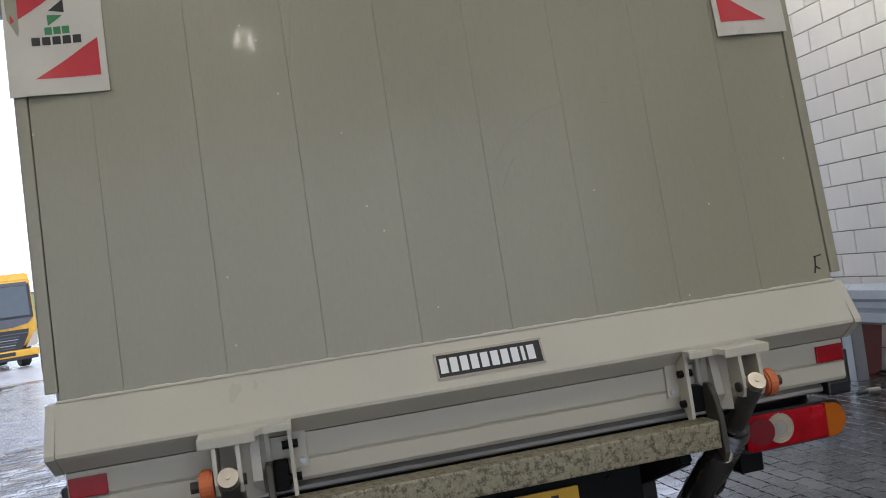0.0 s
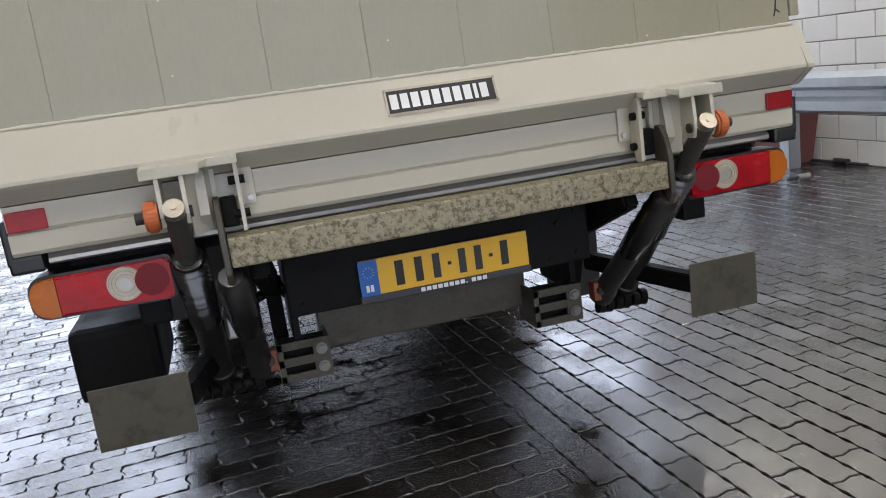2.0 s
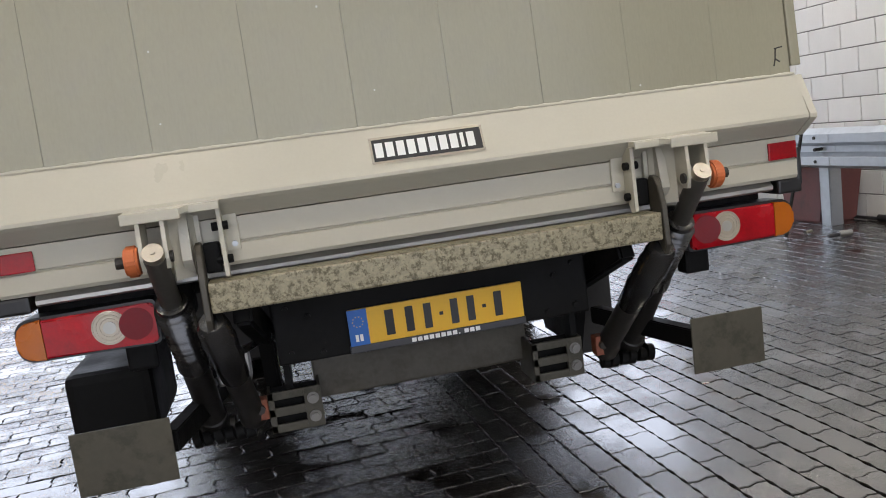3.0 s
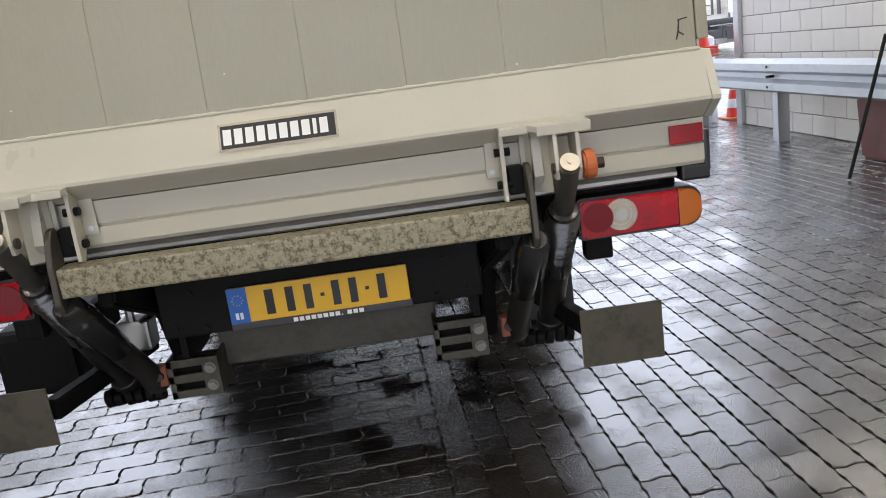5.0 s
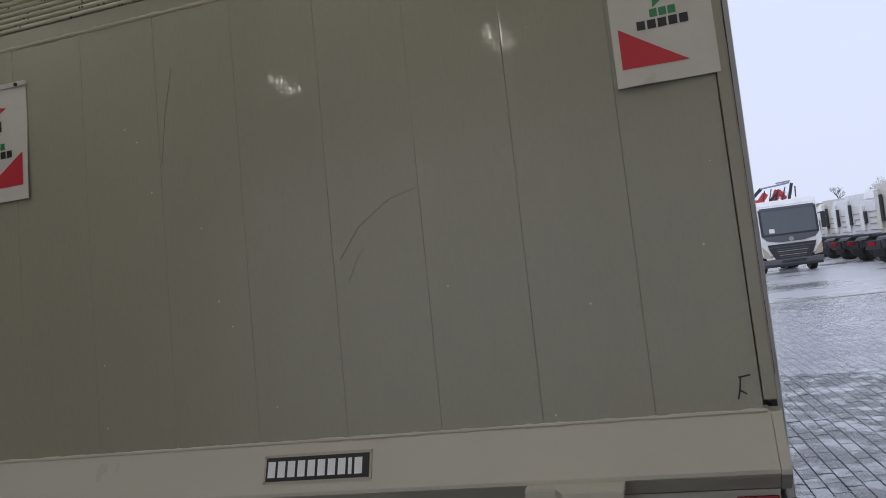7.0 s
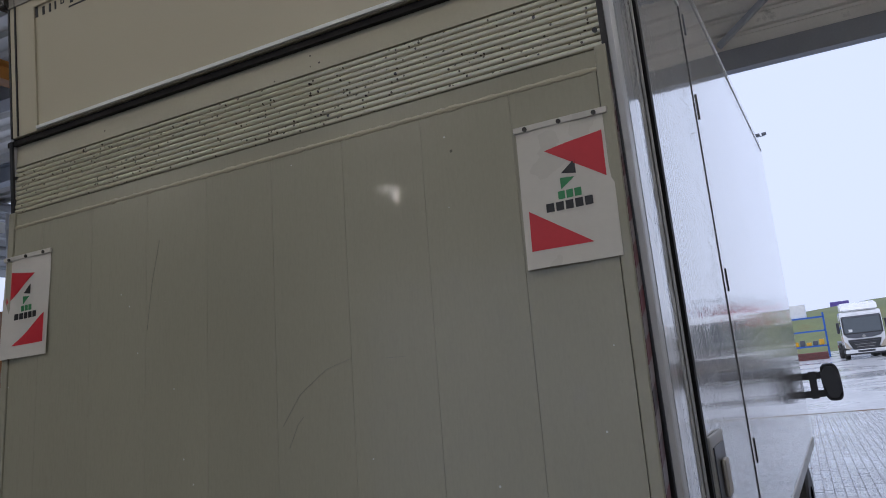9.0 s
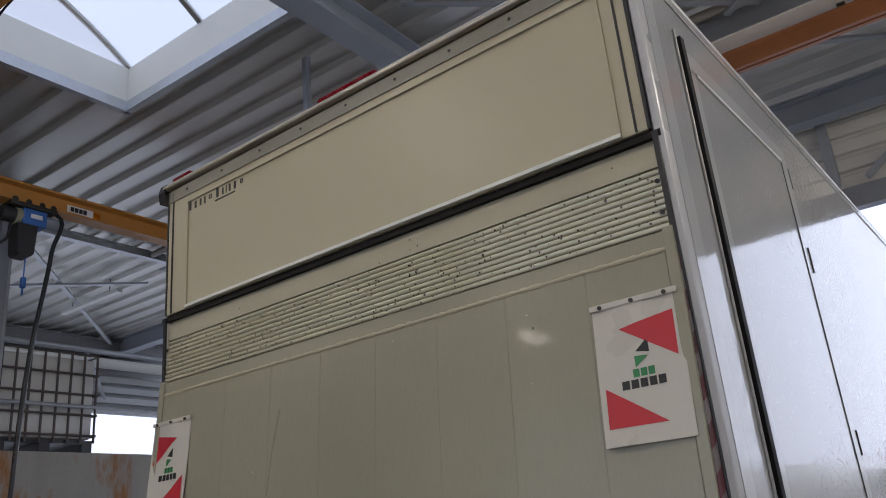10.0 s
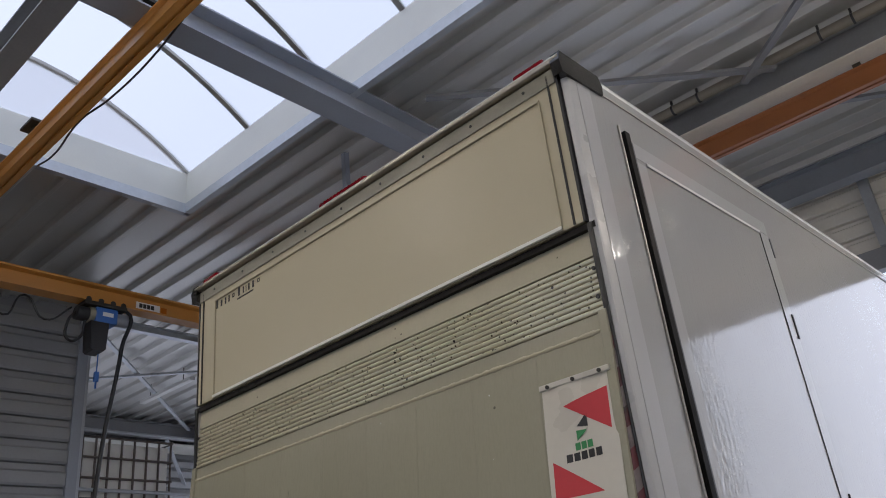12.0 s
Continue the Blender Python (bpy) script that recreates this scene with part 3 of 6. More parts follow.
box(bm, XL - 0.08, XL + 0.0, 2.26, 2.30, 3.12, 5.7, 0.004)
solid("wall_post_2", bm, galv, "thin galvanised post on the ledge", "steel post", kind="structure", at=HALL)
beam("beam_5", (-11.2, 1.6, 5.575), (-11.2, 13.0, 5.575), 0.2, 0.25, steel_dark, "dark steel beam at the far edge of the open bay")
beam("beam_6", (-6.98, 2.3, 5.66), (-6.98, 13.0, 5.66), 0.1, 0.1, galv, "pale steel purlin above the open bay")
far_wall = thing("wall_far", "pale horizontal sheet cladding beyond the open bay", "wall cladding", HALL, kind="structure")
bm = BM()
box(bm, -11.9, -11.3, 1.6, 13.0, 5.36, 5.4, 0.004)
part("edge_trim", bm, curb_white, far_wall)
z = 4.55
while z < 5.3:
    bm = BM()
    prism(bm, [(-12.0, z), (-11.965, z + 0.01), (-11.965, z + 0.12), (-11.985, z + 0.14), (-12.02, z + 0.188), (-12.02, z)], "y", 1.6, 13.0)
    part("cladding_board", bm, siding_grey, far_wall)
    z += 0.19
bm = BM()
box(bm, -12.06, -12.021, 1.6, 13.0, 4.55, 5.7)
part("backing", bm, steel_dark, far_wall)
bm = BM()
bar(bm, (-2.35, 2.32, 5.05), (-2.35, 2.32, 5.75), 0.05, 0.05, (0, 1, 0))
solid("hanger", bm, steel_grey, "thin steel hanger under the roof", "steel hanger", kind="structure", at=HALL)
braces = thing("roof_brace", "crossed flat steel wind braces under the roof", "brace", HALL, kind="structure")
for a, b in (((-1.2, 2.16, 5.6), (0.887, 4.078, 5.6)), ((2.2, 2.62, 5.62), (0.634, 4.032, 5.58)), ((0.3, 4.45, 5.6), (4.3, 7.2, 5.55)),
             ((-7.05, 2.3, 5.62), (-11.1, 6.1, 5.62)), ((-9.05, 3.05, 5.58), (-7.75, 4.55, 5.58)), ((-11.25, 5.75, 5.44), (-12.0, 6.6, 4.8))):
    bm = BM()
    bar(bm, a, b, 0.06, 0.03)
    part("brace", bm, steel_dark if a[0] > -3 else galv, braces)

# front header above the doorway
YH = 6.75
header = thing("wall_north", "pale horizontal sheet cladding above the doorway", "wall cladding", HALL, kind="structure")
z = 4.80
while z < 5.72:
    bm = BM()
    prism(bm, [(YH - 0.01, z), (YH - 0.035, z + 0.01), (YH - 0.035, z + 0.13), (YH - 0.012, z + 0.15), (YH - 0.012, z + 0.182), (YH + 0.02, z + 0.182), (YH + 0.02, z)], "x", -7.0, XW)
    part("cladding_board", bm, header_sheet, header)
    z += 0.193
bm = BM()
box(bm, -7.0, XW, YH + 0.021, YH + 0.06, 4.80, 5.76)
part("backing", bm, steel_dark, header)
bm = BM()
box(bm, -7.0, XW, YH - 0.09, YH + 0.06, 4.58, 4.798, 0.004)
part("door_lintel", bm, steel_dark, header)
for x in (-5.6, -3.5, -1.4, 0.72, 2.9):
    bm = BM()
    box(bm, x, x + 0.10, YH - 0.13, YH - 0.04, 4.80, 5.74)
    part("upright", bm, galv, header)
    bm = BM()
    bar(bm, (x + 0.35, YH - 0.16, 4.83), (x + 1.5, YH - 0.16, 5.68), 0.05, 0.08, (0, 1, 0))
    part("brace", bm, galv, header)

# unseen rear wall behind the walk, added; its open doorway limits the incoming light
bm = BM()
box(bm, -7.3, -4.6, -7.25, -7.0, 0, 5.8)
box(bm, 3.4, XW + 0.25, -7.25, -7.0, 0, 5.8)
box(bm, -4.6, 3.4, -7.25, -7.0, 4.4, 5.8)
solid("wall_south", bm, concrete, "unseen concrete wall, added with a doorway sized to set the light", "wall", kind="structure", at=HALL)


# crane runways and bridge
def runway(y, mat, label, x_end=-9.5):
    t = thing("crane_runway", label, "crane rail", HALL)
    bm = BM()
    prism(bm, [(y - 0.055, 5.22), (y - 0.012, 5.22), (y - 0.012, 5.232), (y + 0.012, 5.232), (y + 0.012, 5.22), (y + 0.055, 5.22), (y + 0.055, 5.262), (y + 0.018, 5.28), (y + 0.018, 5.37), (y + 0.045, 5.39), (y + 0.045, 5.402), (y - 0.045, 5.402), (y - 0.045, 5.39), (y - 0.018, 5.37), (y - 0.018, 5.28), (y - 0.055, 5.262)], "x", x_end, 4.5)
    part("rail", bm, mat, t)
    for x in (-8.2, -3.2, -1.58, 1.4, 4.0):
        if x < x_end:
            continue
        bm = BM()
        box(bm, x - 0.03, x + 0.03, y - 0.03, y + 0.03, 5.402, 5.5)
        box(bm, x - 0.1, x + 0.1, y - 0.08, y + 0.08, 5.46, 5.48)
        part("clamp", bm, grime_steel, t)
    return t


runway(0.02, crane_yellow, "yellow-orange steel crane runway hung below the roof")
runway(4.32, crane_brown, "orange-brown steel crane runway hung below the roof", -3.3)
bridge = thing("crane_bridge", "yellow-orange single-girder crane bridge with a maker's sign", "crane", HALL)
bm = BM()
X = -5.12
prism(bm, [(X - 0.08, 5.03), (X + 0.08, 5.03), (X + 0.08, 5.05), (X + 0.012, 5.06), (X + 0.012, 5.19), (X + 0.08, 5.2), (X + 0.08, 5.22), (X - 0.08, 5.22), (X - 0.08, 5.2), (X - 0.012, 5.19), (X - 0.012, 5.06), (X - 0.08, 5.05)], "y", -1.2, 6.0)
part("girder", bm, crane_yellow, bridge)
sign = BM()
box(sign, X + 0.013, X + 0.02, 1.86, 2.12, 5.075, 5.15)
sg = part("maker_sign", sign, white_print, bridge, "small white sign with a dark maker's mark")
for i in range(4):
    bm = BM()
    box(bm, X + 0.021, X + 0.024, 1.89 + i * 0.043, 1.925 + i * 0.043, 5.09, 5.135)
    part("mark_bar", bm, ink, sg)
bm = BM()
box(bm, X + 0.013, X + 0.018, 2.135, 2.2, 5.08, 5.14)
part("load_sign", bm, amber_lens, bridge)

hoist = thing("chain_hoist", "blue and grey electric chain hoist with black chain bag", "hoist", HALL @ pose(X, 1.5, 5.04) @ Matrix.Scale(0.82, 4) @ pose(-X, -1.34, -5.04))
bm = BM()
tube(bm, (X, 1.05, 4.88), (X, 1.25, 4.88), 0.085)
part("motor", bm, dark_plastic, hoist, smooth=True)
bm = BM()
tube(bm, (X, 1.19, 4.88), (X, 1.255, 4.88), 0.098)
part("motor_flange", bm, strip_paint, hoist, smooth=True)
bm = BM()
box(bm, X - 0.1, X + 0.1, 1.25, 1.52, 4.78, 4.97, 0.02)
part("housing", bm, hoist_blue, hoist)
bm = BM()
tube(bm, (X, 1.52, 4.88), (X, 1.68, 4.88), 0.08)
part("gear_cover", bm, steel_grey, hoist, smooth=True)
bm = BM()
box(bm, X + 0.102, X + 0.106, 1.33, 1.46, 4.86, 4.91)
part("maker_sign", bm, white_print, hoist)
bm = BM()
prism(bm, [(1.2, 4.78), (1.42, 4.78), (1.4, 4.45), (1.37, 4.42), (1.25, 4.42), (1.22, 4.45)], "x", X - 0.1, X + 0.1)
part("chain_bag", bm, dark_plastic, hoist)
bm = BM()
box(bm, X - 0.12, X + 0.12, 1.1, 1.62, 4.97, 5.02, 0.01)
for y in (1.15, 1.3, 1.45, 1.58):
    tube(bm, (X - 0.1, y, 5.04), (X + 0.1, y, 5.04), 0.035, seg=10)
part("trolley", bm, grime_steel, hoist)
bm = BM()
tube(bm, (X, 1.36, 4.42), (X, 1.36, 4.2), 0.007, seg=6)
box(bm, X - 0.025, X + 0.025, 1.335, 1.385, 4.08, 4.2, 0.01)
tube(bm, (X, 1.36, 4.08), (X, 1.36, 4.0), 0.012, seg=8)
part("load_chain", bm, hoist_blue, hoist)


def cable(name, pts, r, mat, label, at=HALL):
    c = bpy.data.curves.new(name, "CURVE")
    c.dimensions, c.bevel_depth, c.bevel_resolution, c.resolution_u = "3D", r, 1, 6
    s = c.splines.new("BEZIER")
    s.bezier_points.add(len(pts) - 1)
    for p, q in zip(s.bezier_points, pts):
        p.co, p.handle_left_type, p.handle_right_type = q, "AUTO", "AUTO"
    c.materials.append(mat)
    ob = new(name, c)
    ob.matrix_world = at
    return tagged(ob, label, "cable")


cable("control_cable", [(X, 1.66, 4.96), (X + 0.05, 1.74, 5.0), (X + 0.1, 1.70, 4.6), (X + 0.1, 1.58, 3.6), (X + 0.15, 1.5, 2.4), (X + 0.15, 1.48, 1.2)], 0.02, black_rubber, "black control cable hanging from the hoist")
cable("supply_cable", [(X, 1.27, 4.92), (X + 0.02, 1.19, 4.8), (X, 1.22, 4.62), (X, 1.32, 4.66), (X, 1.36, 4.84)], 0.014, black_rubber, "black cable loop on the hoist")
cable("supply_cable", [(X, 0.5, 5.0), (X, 0.62, 4.75), (X, 0.78, 4.98), (X, 0.98, 4.78), (X, 1.22, 4.95)], 0.01, black_rubber, "black cable loops below the crane bridge")
cable("power_cable", [(-1.0, 0.12, 5.43), (-1.7, 0.16, 5.32), (-2.3, 0.14, 5.27), (-2.6, 0.10, 5.26), (-3.2, 0.18, 5.32), (-3.9, 0.3, 5.58)], 0.008, black_rubber, "black cable sagging under the rooflight")

pipe = thing("roof_pipe", "brown-grey round pipe in dark clips under the roof", "pipe", HALL)
bm = BM()
tube(bm, (-6.9, 4.03, 5.655), (4.6, 4.03, 5.655), 0.042, seg=14)
part("tube", bm, pipe_grey, pipe, smooth=True)
for x in (-2.9, -1.9, -0.85, 0.0, 0.24, 1.27, 1.52, 2.5, 3.5):
    bm = BM()
    tube(bm, (x, 4.03, 5.655), (x + 0.018, 4.03, 5.655), 0.047, seg=14)
    box(bm, x, x + 0.018, 4.02, 4.04, 5.70, 5.75)
    part("clip", bm, dark_plastic, pipe)
tube_light = thing("tube_light", "unlit white tube light hung on thin wires under the far roof", "lamp", HALL)
bm = BM()
box(bm, -9.55, -8.1, 4.29, 4.38, 5.50, 5.55, 0.008)
part("casing", bm, white_print, tube_light)
for x in (-9.3, -8.35):
    bm = BM()
    tube(bm, (x, 4.335, 5.55), (x, 4.335, 5.76), 0.006, seg=6)
    part("wire", bm, dark_plastic, tube_light)

# guard rail along the block wall
rail = thing("guard_rail", "galvanised two-wave steel guard rail on posts", "guard rail", HALL)
XR = 4.2
prof = [(XR + 0.045, 0.50), (XR - 0.02, 0.53), (XR - 0.02, 0.60), (XR + 0.05, 0.635), (XR + 0.05, 0.685), (XR - 0.02, 0.72), (XR - 0.02, 0.79), (XR + 0.045, 0.835)]
for y0, y1 in ((-1.5, 3.62), (3.62, 7.92)):
    bm = BM()
    o = 0.004 if y0 > 0 else 0
    full = [(x - o, z) for x, z in prof] + [(x - o + 0.008, z) for x, z in prof[::-1]]
    prism(bm, full, "y", y0, y1 + (0.25 if y0 < 0 else 0))
    part("beam", bm, galv, rail)
for y in (-0.5, 1.62, 3.78, 5.75, 7.72):
    bm = BM()
    box(bm, XR + 0.052, XR + 0.062, y - 0.06, y + 0.06, 0, 0.8)
    part("post_face", bm, galv, rail)
    # flanges of the same galvanised post, their shade painted as darker steel
    bm = BM()
    box(bm, XR + 0.052, XR + 0.17, y - 0.06, y - 0.052, 0, 0.8)
    box(bm, XR + 0.052, XR + 0.17, y + 0.052, y + 0.06, 0, 0.8)
    part("post", bm, steel_dark, rail)
    for dz in (0.56, 0.66, 0.76):
        bm = BM()
        tube(bm, (XR - 0.034, y, dz), (XR + 0.05, y, dz), 0.014, seg=8)
        part("bolt", bm, grime_steel, rail)

# ceiling lamps behind the walk at y -6; the other rows are added fill
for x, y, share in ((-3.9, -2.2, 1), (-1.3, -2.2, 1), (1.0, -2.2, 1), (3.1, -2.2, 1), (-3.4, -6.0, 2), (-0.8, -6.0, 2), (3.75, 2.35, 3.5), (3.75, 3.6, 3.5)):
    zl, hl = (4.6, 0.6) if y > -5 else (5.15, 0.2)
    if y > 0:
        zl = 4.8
    lamp = thing("ceiling_and_fill_lamp", "long lit lamp hung under the roof, in a ceiling row or added as unseen fill", "lamp", HALL @ pose(x, y, zl), group="ceiling lamps")
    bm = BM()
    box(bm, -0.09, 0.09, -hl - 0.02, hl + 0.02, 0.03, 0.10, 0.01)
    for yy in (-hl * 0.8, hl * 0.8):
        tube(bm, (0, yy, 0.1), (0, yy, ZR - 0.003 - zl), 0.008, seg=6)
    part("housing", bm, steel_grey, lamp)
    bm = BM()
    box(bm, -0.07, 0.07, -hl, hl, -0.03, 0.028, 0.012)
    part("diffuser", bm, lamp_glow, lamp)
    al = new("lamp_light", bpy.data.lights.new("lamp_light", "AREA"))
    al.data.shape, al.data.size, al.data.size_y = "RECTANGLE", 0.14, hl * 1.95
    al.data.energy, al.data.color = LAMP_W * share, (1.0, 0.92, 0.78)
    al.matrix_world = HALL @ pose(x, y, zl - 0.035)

# speed sign on the end of the block wall
sign_ob = thing("speed_sign", "round white speed sign with a red ring", "sign", HALL @ pose(XW - 0.225, 6.42, 2.54) @ Matrix.Scale(0.93, 4))
bm = BM()
tube(bm, (0, 0, 0), (0, 0.012, 0), 0.22, seg=40)
part("ring", bm, banner_red, sign_ob)
bm = BM()
tube(bm, (0, -0.003, 0), (0, -0.0005, 0), 0.165, seg=40)
part("face", bm, white_print, sign_ob)
for ch, dx in (("1", -0.075), ("0", 0.04)):
    f = bpy.data.curves.new("digit", "FONT")
    f.body, f.size, f.extrude, f.align_x, f.align_y = ch, 0.22, 0.001, "CENTER", "CENTER"
    f.materials.append(ink)
    d = new("digit", f)
    d.parent = sign_ob
    d.matrix_local = pose(dx, -0.0045, 0, 90)
bm = BM()
box(bm, -0.1, 0.243, 0.0125, 0.03, -0.03, 0.03, 0.003)
part("bracket", bm, galv, sign_ob)

# ---------------------------------------------------------------- the delivery truck
truck = thing("delivery_truck", "cream box truck with tail lift raised, parked in the hall", "truck")
LEAN = 0.08


def lean(bm, verts=None):
    for v in (verts or bm.verts):
        v.co.y += LEAN * (v.co.z - 1.26)


platform_bm = BM()
prism(platform_bm, [(0.0, 1.262), (-0.052, 1.145), (-0.052, 1.136), (-0.044, 1.128), (0.012, 1.088), (0.06, 1.088), (0.06, 1.262)], "x", -1.093, 1.093)
platform = part("tail_lift_platform", platform_bm, cream_paint, truck, "cream steel tail lift platform folded upright")
SEAMS = [-1.08, -0.931, -0.679, -0.425, -0.172, 0.081, 0.333, 0.587, 0.848, 1.08]
for a, b in zip(SEAMS, SEAMS[1:]):
    bm = BM()
    box(bm, a + 0.0003, b - 0.0003, 0.0, 0.03, 1.262, 2.501, 0.0006)
    lean(bm)
    part("plank", bm, plank_paint, platform)
bm = BM()
box(bm, -1.08, 1.08, 0.012, 0.028, 1.262, 2.501)
lean(bm)
part("plank_backing", bm, grime_steel, platform)
for s in (-1, 1):
    bm = BM()
    x0, x1 = sorted((s * 1.082, s * 1.112))
    box(bm, x0, x1, -0.006, 0.05, 1.285, 2.56, 0.004)
    lean(bm)
    part("edge_profile", bm, plank_paint, platform)
    bm = BM()
    x0, x1 = sorted((s * 1.094, s * 1.116))
    prism(bm, [(0.004, 1.258), (-0.056, 1.145), (-0.056, 1.134), (0.012, 1.085), (0.06, 1.085), (0.06, 1.258)], "x", x0, x1)
    part("end_cap", bm, cream_paint, platform)
# weld along the top of the lip
def bead(y, z, half, r, seed):
    """One continuous, slightly lumpy weld run along x."""
    random.seed(seed)
    bm = BM()
    n, last = 150, None
    for k in range(n + 1):
        x = -half + 2 * half * k / n
        q = r * random.uniform(0.75, 1.3)
        ring = [bm.verts.new((x, y + q * math.cos(a), z + q * math.sin(a))) for a in (math.pi * 0.5, math.pi * 0.75, math.pi, math.pi * 1.25, math.pi * 1.5)]
        if last:
            for m in range(4):
                bm.faces.new((last[m], ring[m], ring[m + 1], last[m + 1]))
        last = ring
    return bm


part("weld_bead", bead(0.001, 1.262, 1.088, 0.0052, 4), cream_paint, platform, smooth=True)
# upper strip, ribs and rubber edge
bm = BM()
box(bm, -1.11, 1.11, 0.004, 0.03, 2.503, 2.554, 0.003)
lean(bm)
part("flat_strip", bm, plank_paint, platform)
bm = bead(0.003, 2.502, 1.108, 0.0075, 9)
lean(bm)
part("weld_bead", bm, hatch_paint, platform, smooth=True)
for i in range(10):
    z = 2.557 + i * 0.0175
    bm = BM()
    vs = tube(bm, (-1.108, 0.008, z + 0.008), (1.108, 0.008, z + 0.008), 0.0082, seg=10)
    box(bm, -1.108, 1.108, 0.011, 0.02, z, z + 0.0172)
    lean(bm)
    part("rib", bm, rib_paint, platform, smooth=True)
bm = BM()
prism(bm, [(0.118, 2.733), (0.1255, 2.813), (0.156, 2.813), (0.156, 2.733)], "x", -1.11, 1.11)
part("tip_plate", bm, tip_paint, platform)
bm = BM()
prism(bm, [(0.108, 2.8135), (0.108, 2.831), (0.113, 2.836), (0.163, 2.836), (0.163, 2.8135)], "x", -1.125, 1.125)
part("tip_edge", bm, tip_rubber, platform, "black rubber edge along the platform tip")
for z in (2.602, 2.692):
    for s in (-1, 1):
        bm = BM()
        tube(bm, (s * 1.09, LEAN * (z - 1.26) - 0.004, z), (s * 1.09, 0.12, z), 0.0065, seg=12)
        part("bolt", bm, ink, platform)

# maker's name plate: dark plate, pale rim, one pale bar per letter
def lip_y(z):
    return -0.052 * (1.262 - z) / 0.117


name_plate = BM()
for z0, z1, d, x0, x1 in ((1.168, 1.235, 0.002, -0.152, 0.148),):
    prism(name_plate, [(lip_y(z0) - 0.004, z0), (lip_y(z1) - 0.004, z1), (lip_y(z1) + 0.002, z1), (lip_y(z0) + 0.002, z0)], "x", x0, x1)
np_ob = part("name_plate", name_plate, bright_steel, platform, "black name plate with a brass rim")
bm = BM()
prism(bm, [(lip_y(1.174) - 0.0055, 1.174), (lip_y(1.229) - 0.0055, 1.229), (lip_y(1.229), 1.229), (lip_y(1.174), 1.174)], "x", -0.146, 0.142)
part("plate_field", bm, ink, np_ob)
for i in range(10):
    x0 = -0.140 + i * 0.0282
    w = 0.0205 if i != 8 else 0.0095
    if i > 8:
        x0 -= 0.011
    bm = BM()
    prism(bm, [(lip_y(1.183) - 0.0066, 1.183), (lip_y(1.220) - 0.0066, 1.220), (lip_y(1.220) - 0.004, 1.220), (lip_y(1.183) - 0.004, 1.183)], "x", x0, x0 + w)
    part("letter_bar", bm, white_print, np_ob)
for x0 in (-0.149, 0.145):
    for z in (1.172, 1.231):
        bm = BM()
        tube(bm, (x0, lip_y(z) - 0.004, z), (x0, lip_y(z) - 0.008, z), 0.003, seg=8)
        part("rivet", bm, bright_steel, np_ob)

# scratch near the edge of the platform
bm = BM()
for a, b in (((1.062, 1.342), (1.036, 1.338)), ((1.04, 1.338), (1.036, 1.31)), ((1.05, 1.30), (1.036, 1.31)), ((1.036, 1.31), (1.03, 1.29))):
    bar(bm, (a[0], -0.0008, a[1]), (b[0], -0.0008, b[1]), 0.002, 0.0035)
lean(bm)
part("scratch", bm, grime_steel, platform)

# long faint scuffs on the planks
for pts in (((0.10, 1.72), (0.16, 1.80), (0.25, 1.86), (0.33, 1.88)), ((0.12, 1.66), (0.15, 1.72), (0.17, 1.74)), ((0.44, 1.87), (0.50, 1.868)), ((-0.42, 2.05), (-0.40, 2.2), (-0.37, 2.33))):
    bm = BM()
    for p, q in zip(pts, pts[1:]):
        bar(bm, (p[0], -0.0002, p[1]), (q[0], -0.0002, q[1]), 0.0012, 0.0022, (0, 1, 0))
    lean(bm)
    part("scuff", bm, scuff_paint, platform)

# rear sill of the box
sill_bm = BM()
prism(sill_bm, [(0.02, 0.962), (0.014, 0.972), (0.014, 1.016), (0.022, 1.019), (0.022, 1.022), (0.014, 1.025), (0.014, 1.085), (0.1, 1.085), (0.1, 0.962)], "x", -1.092, 1.092)
sill = part("rear_sill", sill_bm, cream_paint, truck)
bm = BM()
prism(bm, [(0.04, 0.93), (0.03, 0.936), (0.03, 0.946), (0.045, 0.96), (0.12, 0.96), (0.12, 0.93)], "x", -1.02, 1.02)
part("under_rail", bm, alu, truck, "bare aluminium rail below the sill")
for s in (-1, 1):
    bm = BM()
    x0, x1 = sorted((s * 1.03, s * 1.108))
    box(bm, x0, x1, 0.018, 0.12, 0.918, 0.961, 0.008)
    x0, x1 = sorted((s * 1.093, s * 1.11))
    box(bm, x0, x1, 0.018, 0.12, 0.94, 1.05, 0.006)
    part("corner_buffer", bm, black_rubber, truck)
    bm = BM()
    x0, x1 = sorted((s * 0.998, s * 1.088))
    box(bm, x0, x1, 0.006, 0.013, 1.022, 1.072, 0.003)
    part("reflector", bm, red_lens, truck, "rectangular red reflector")


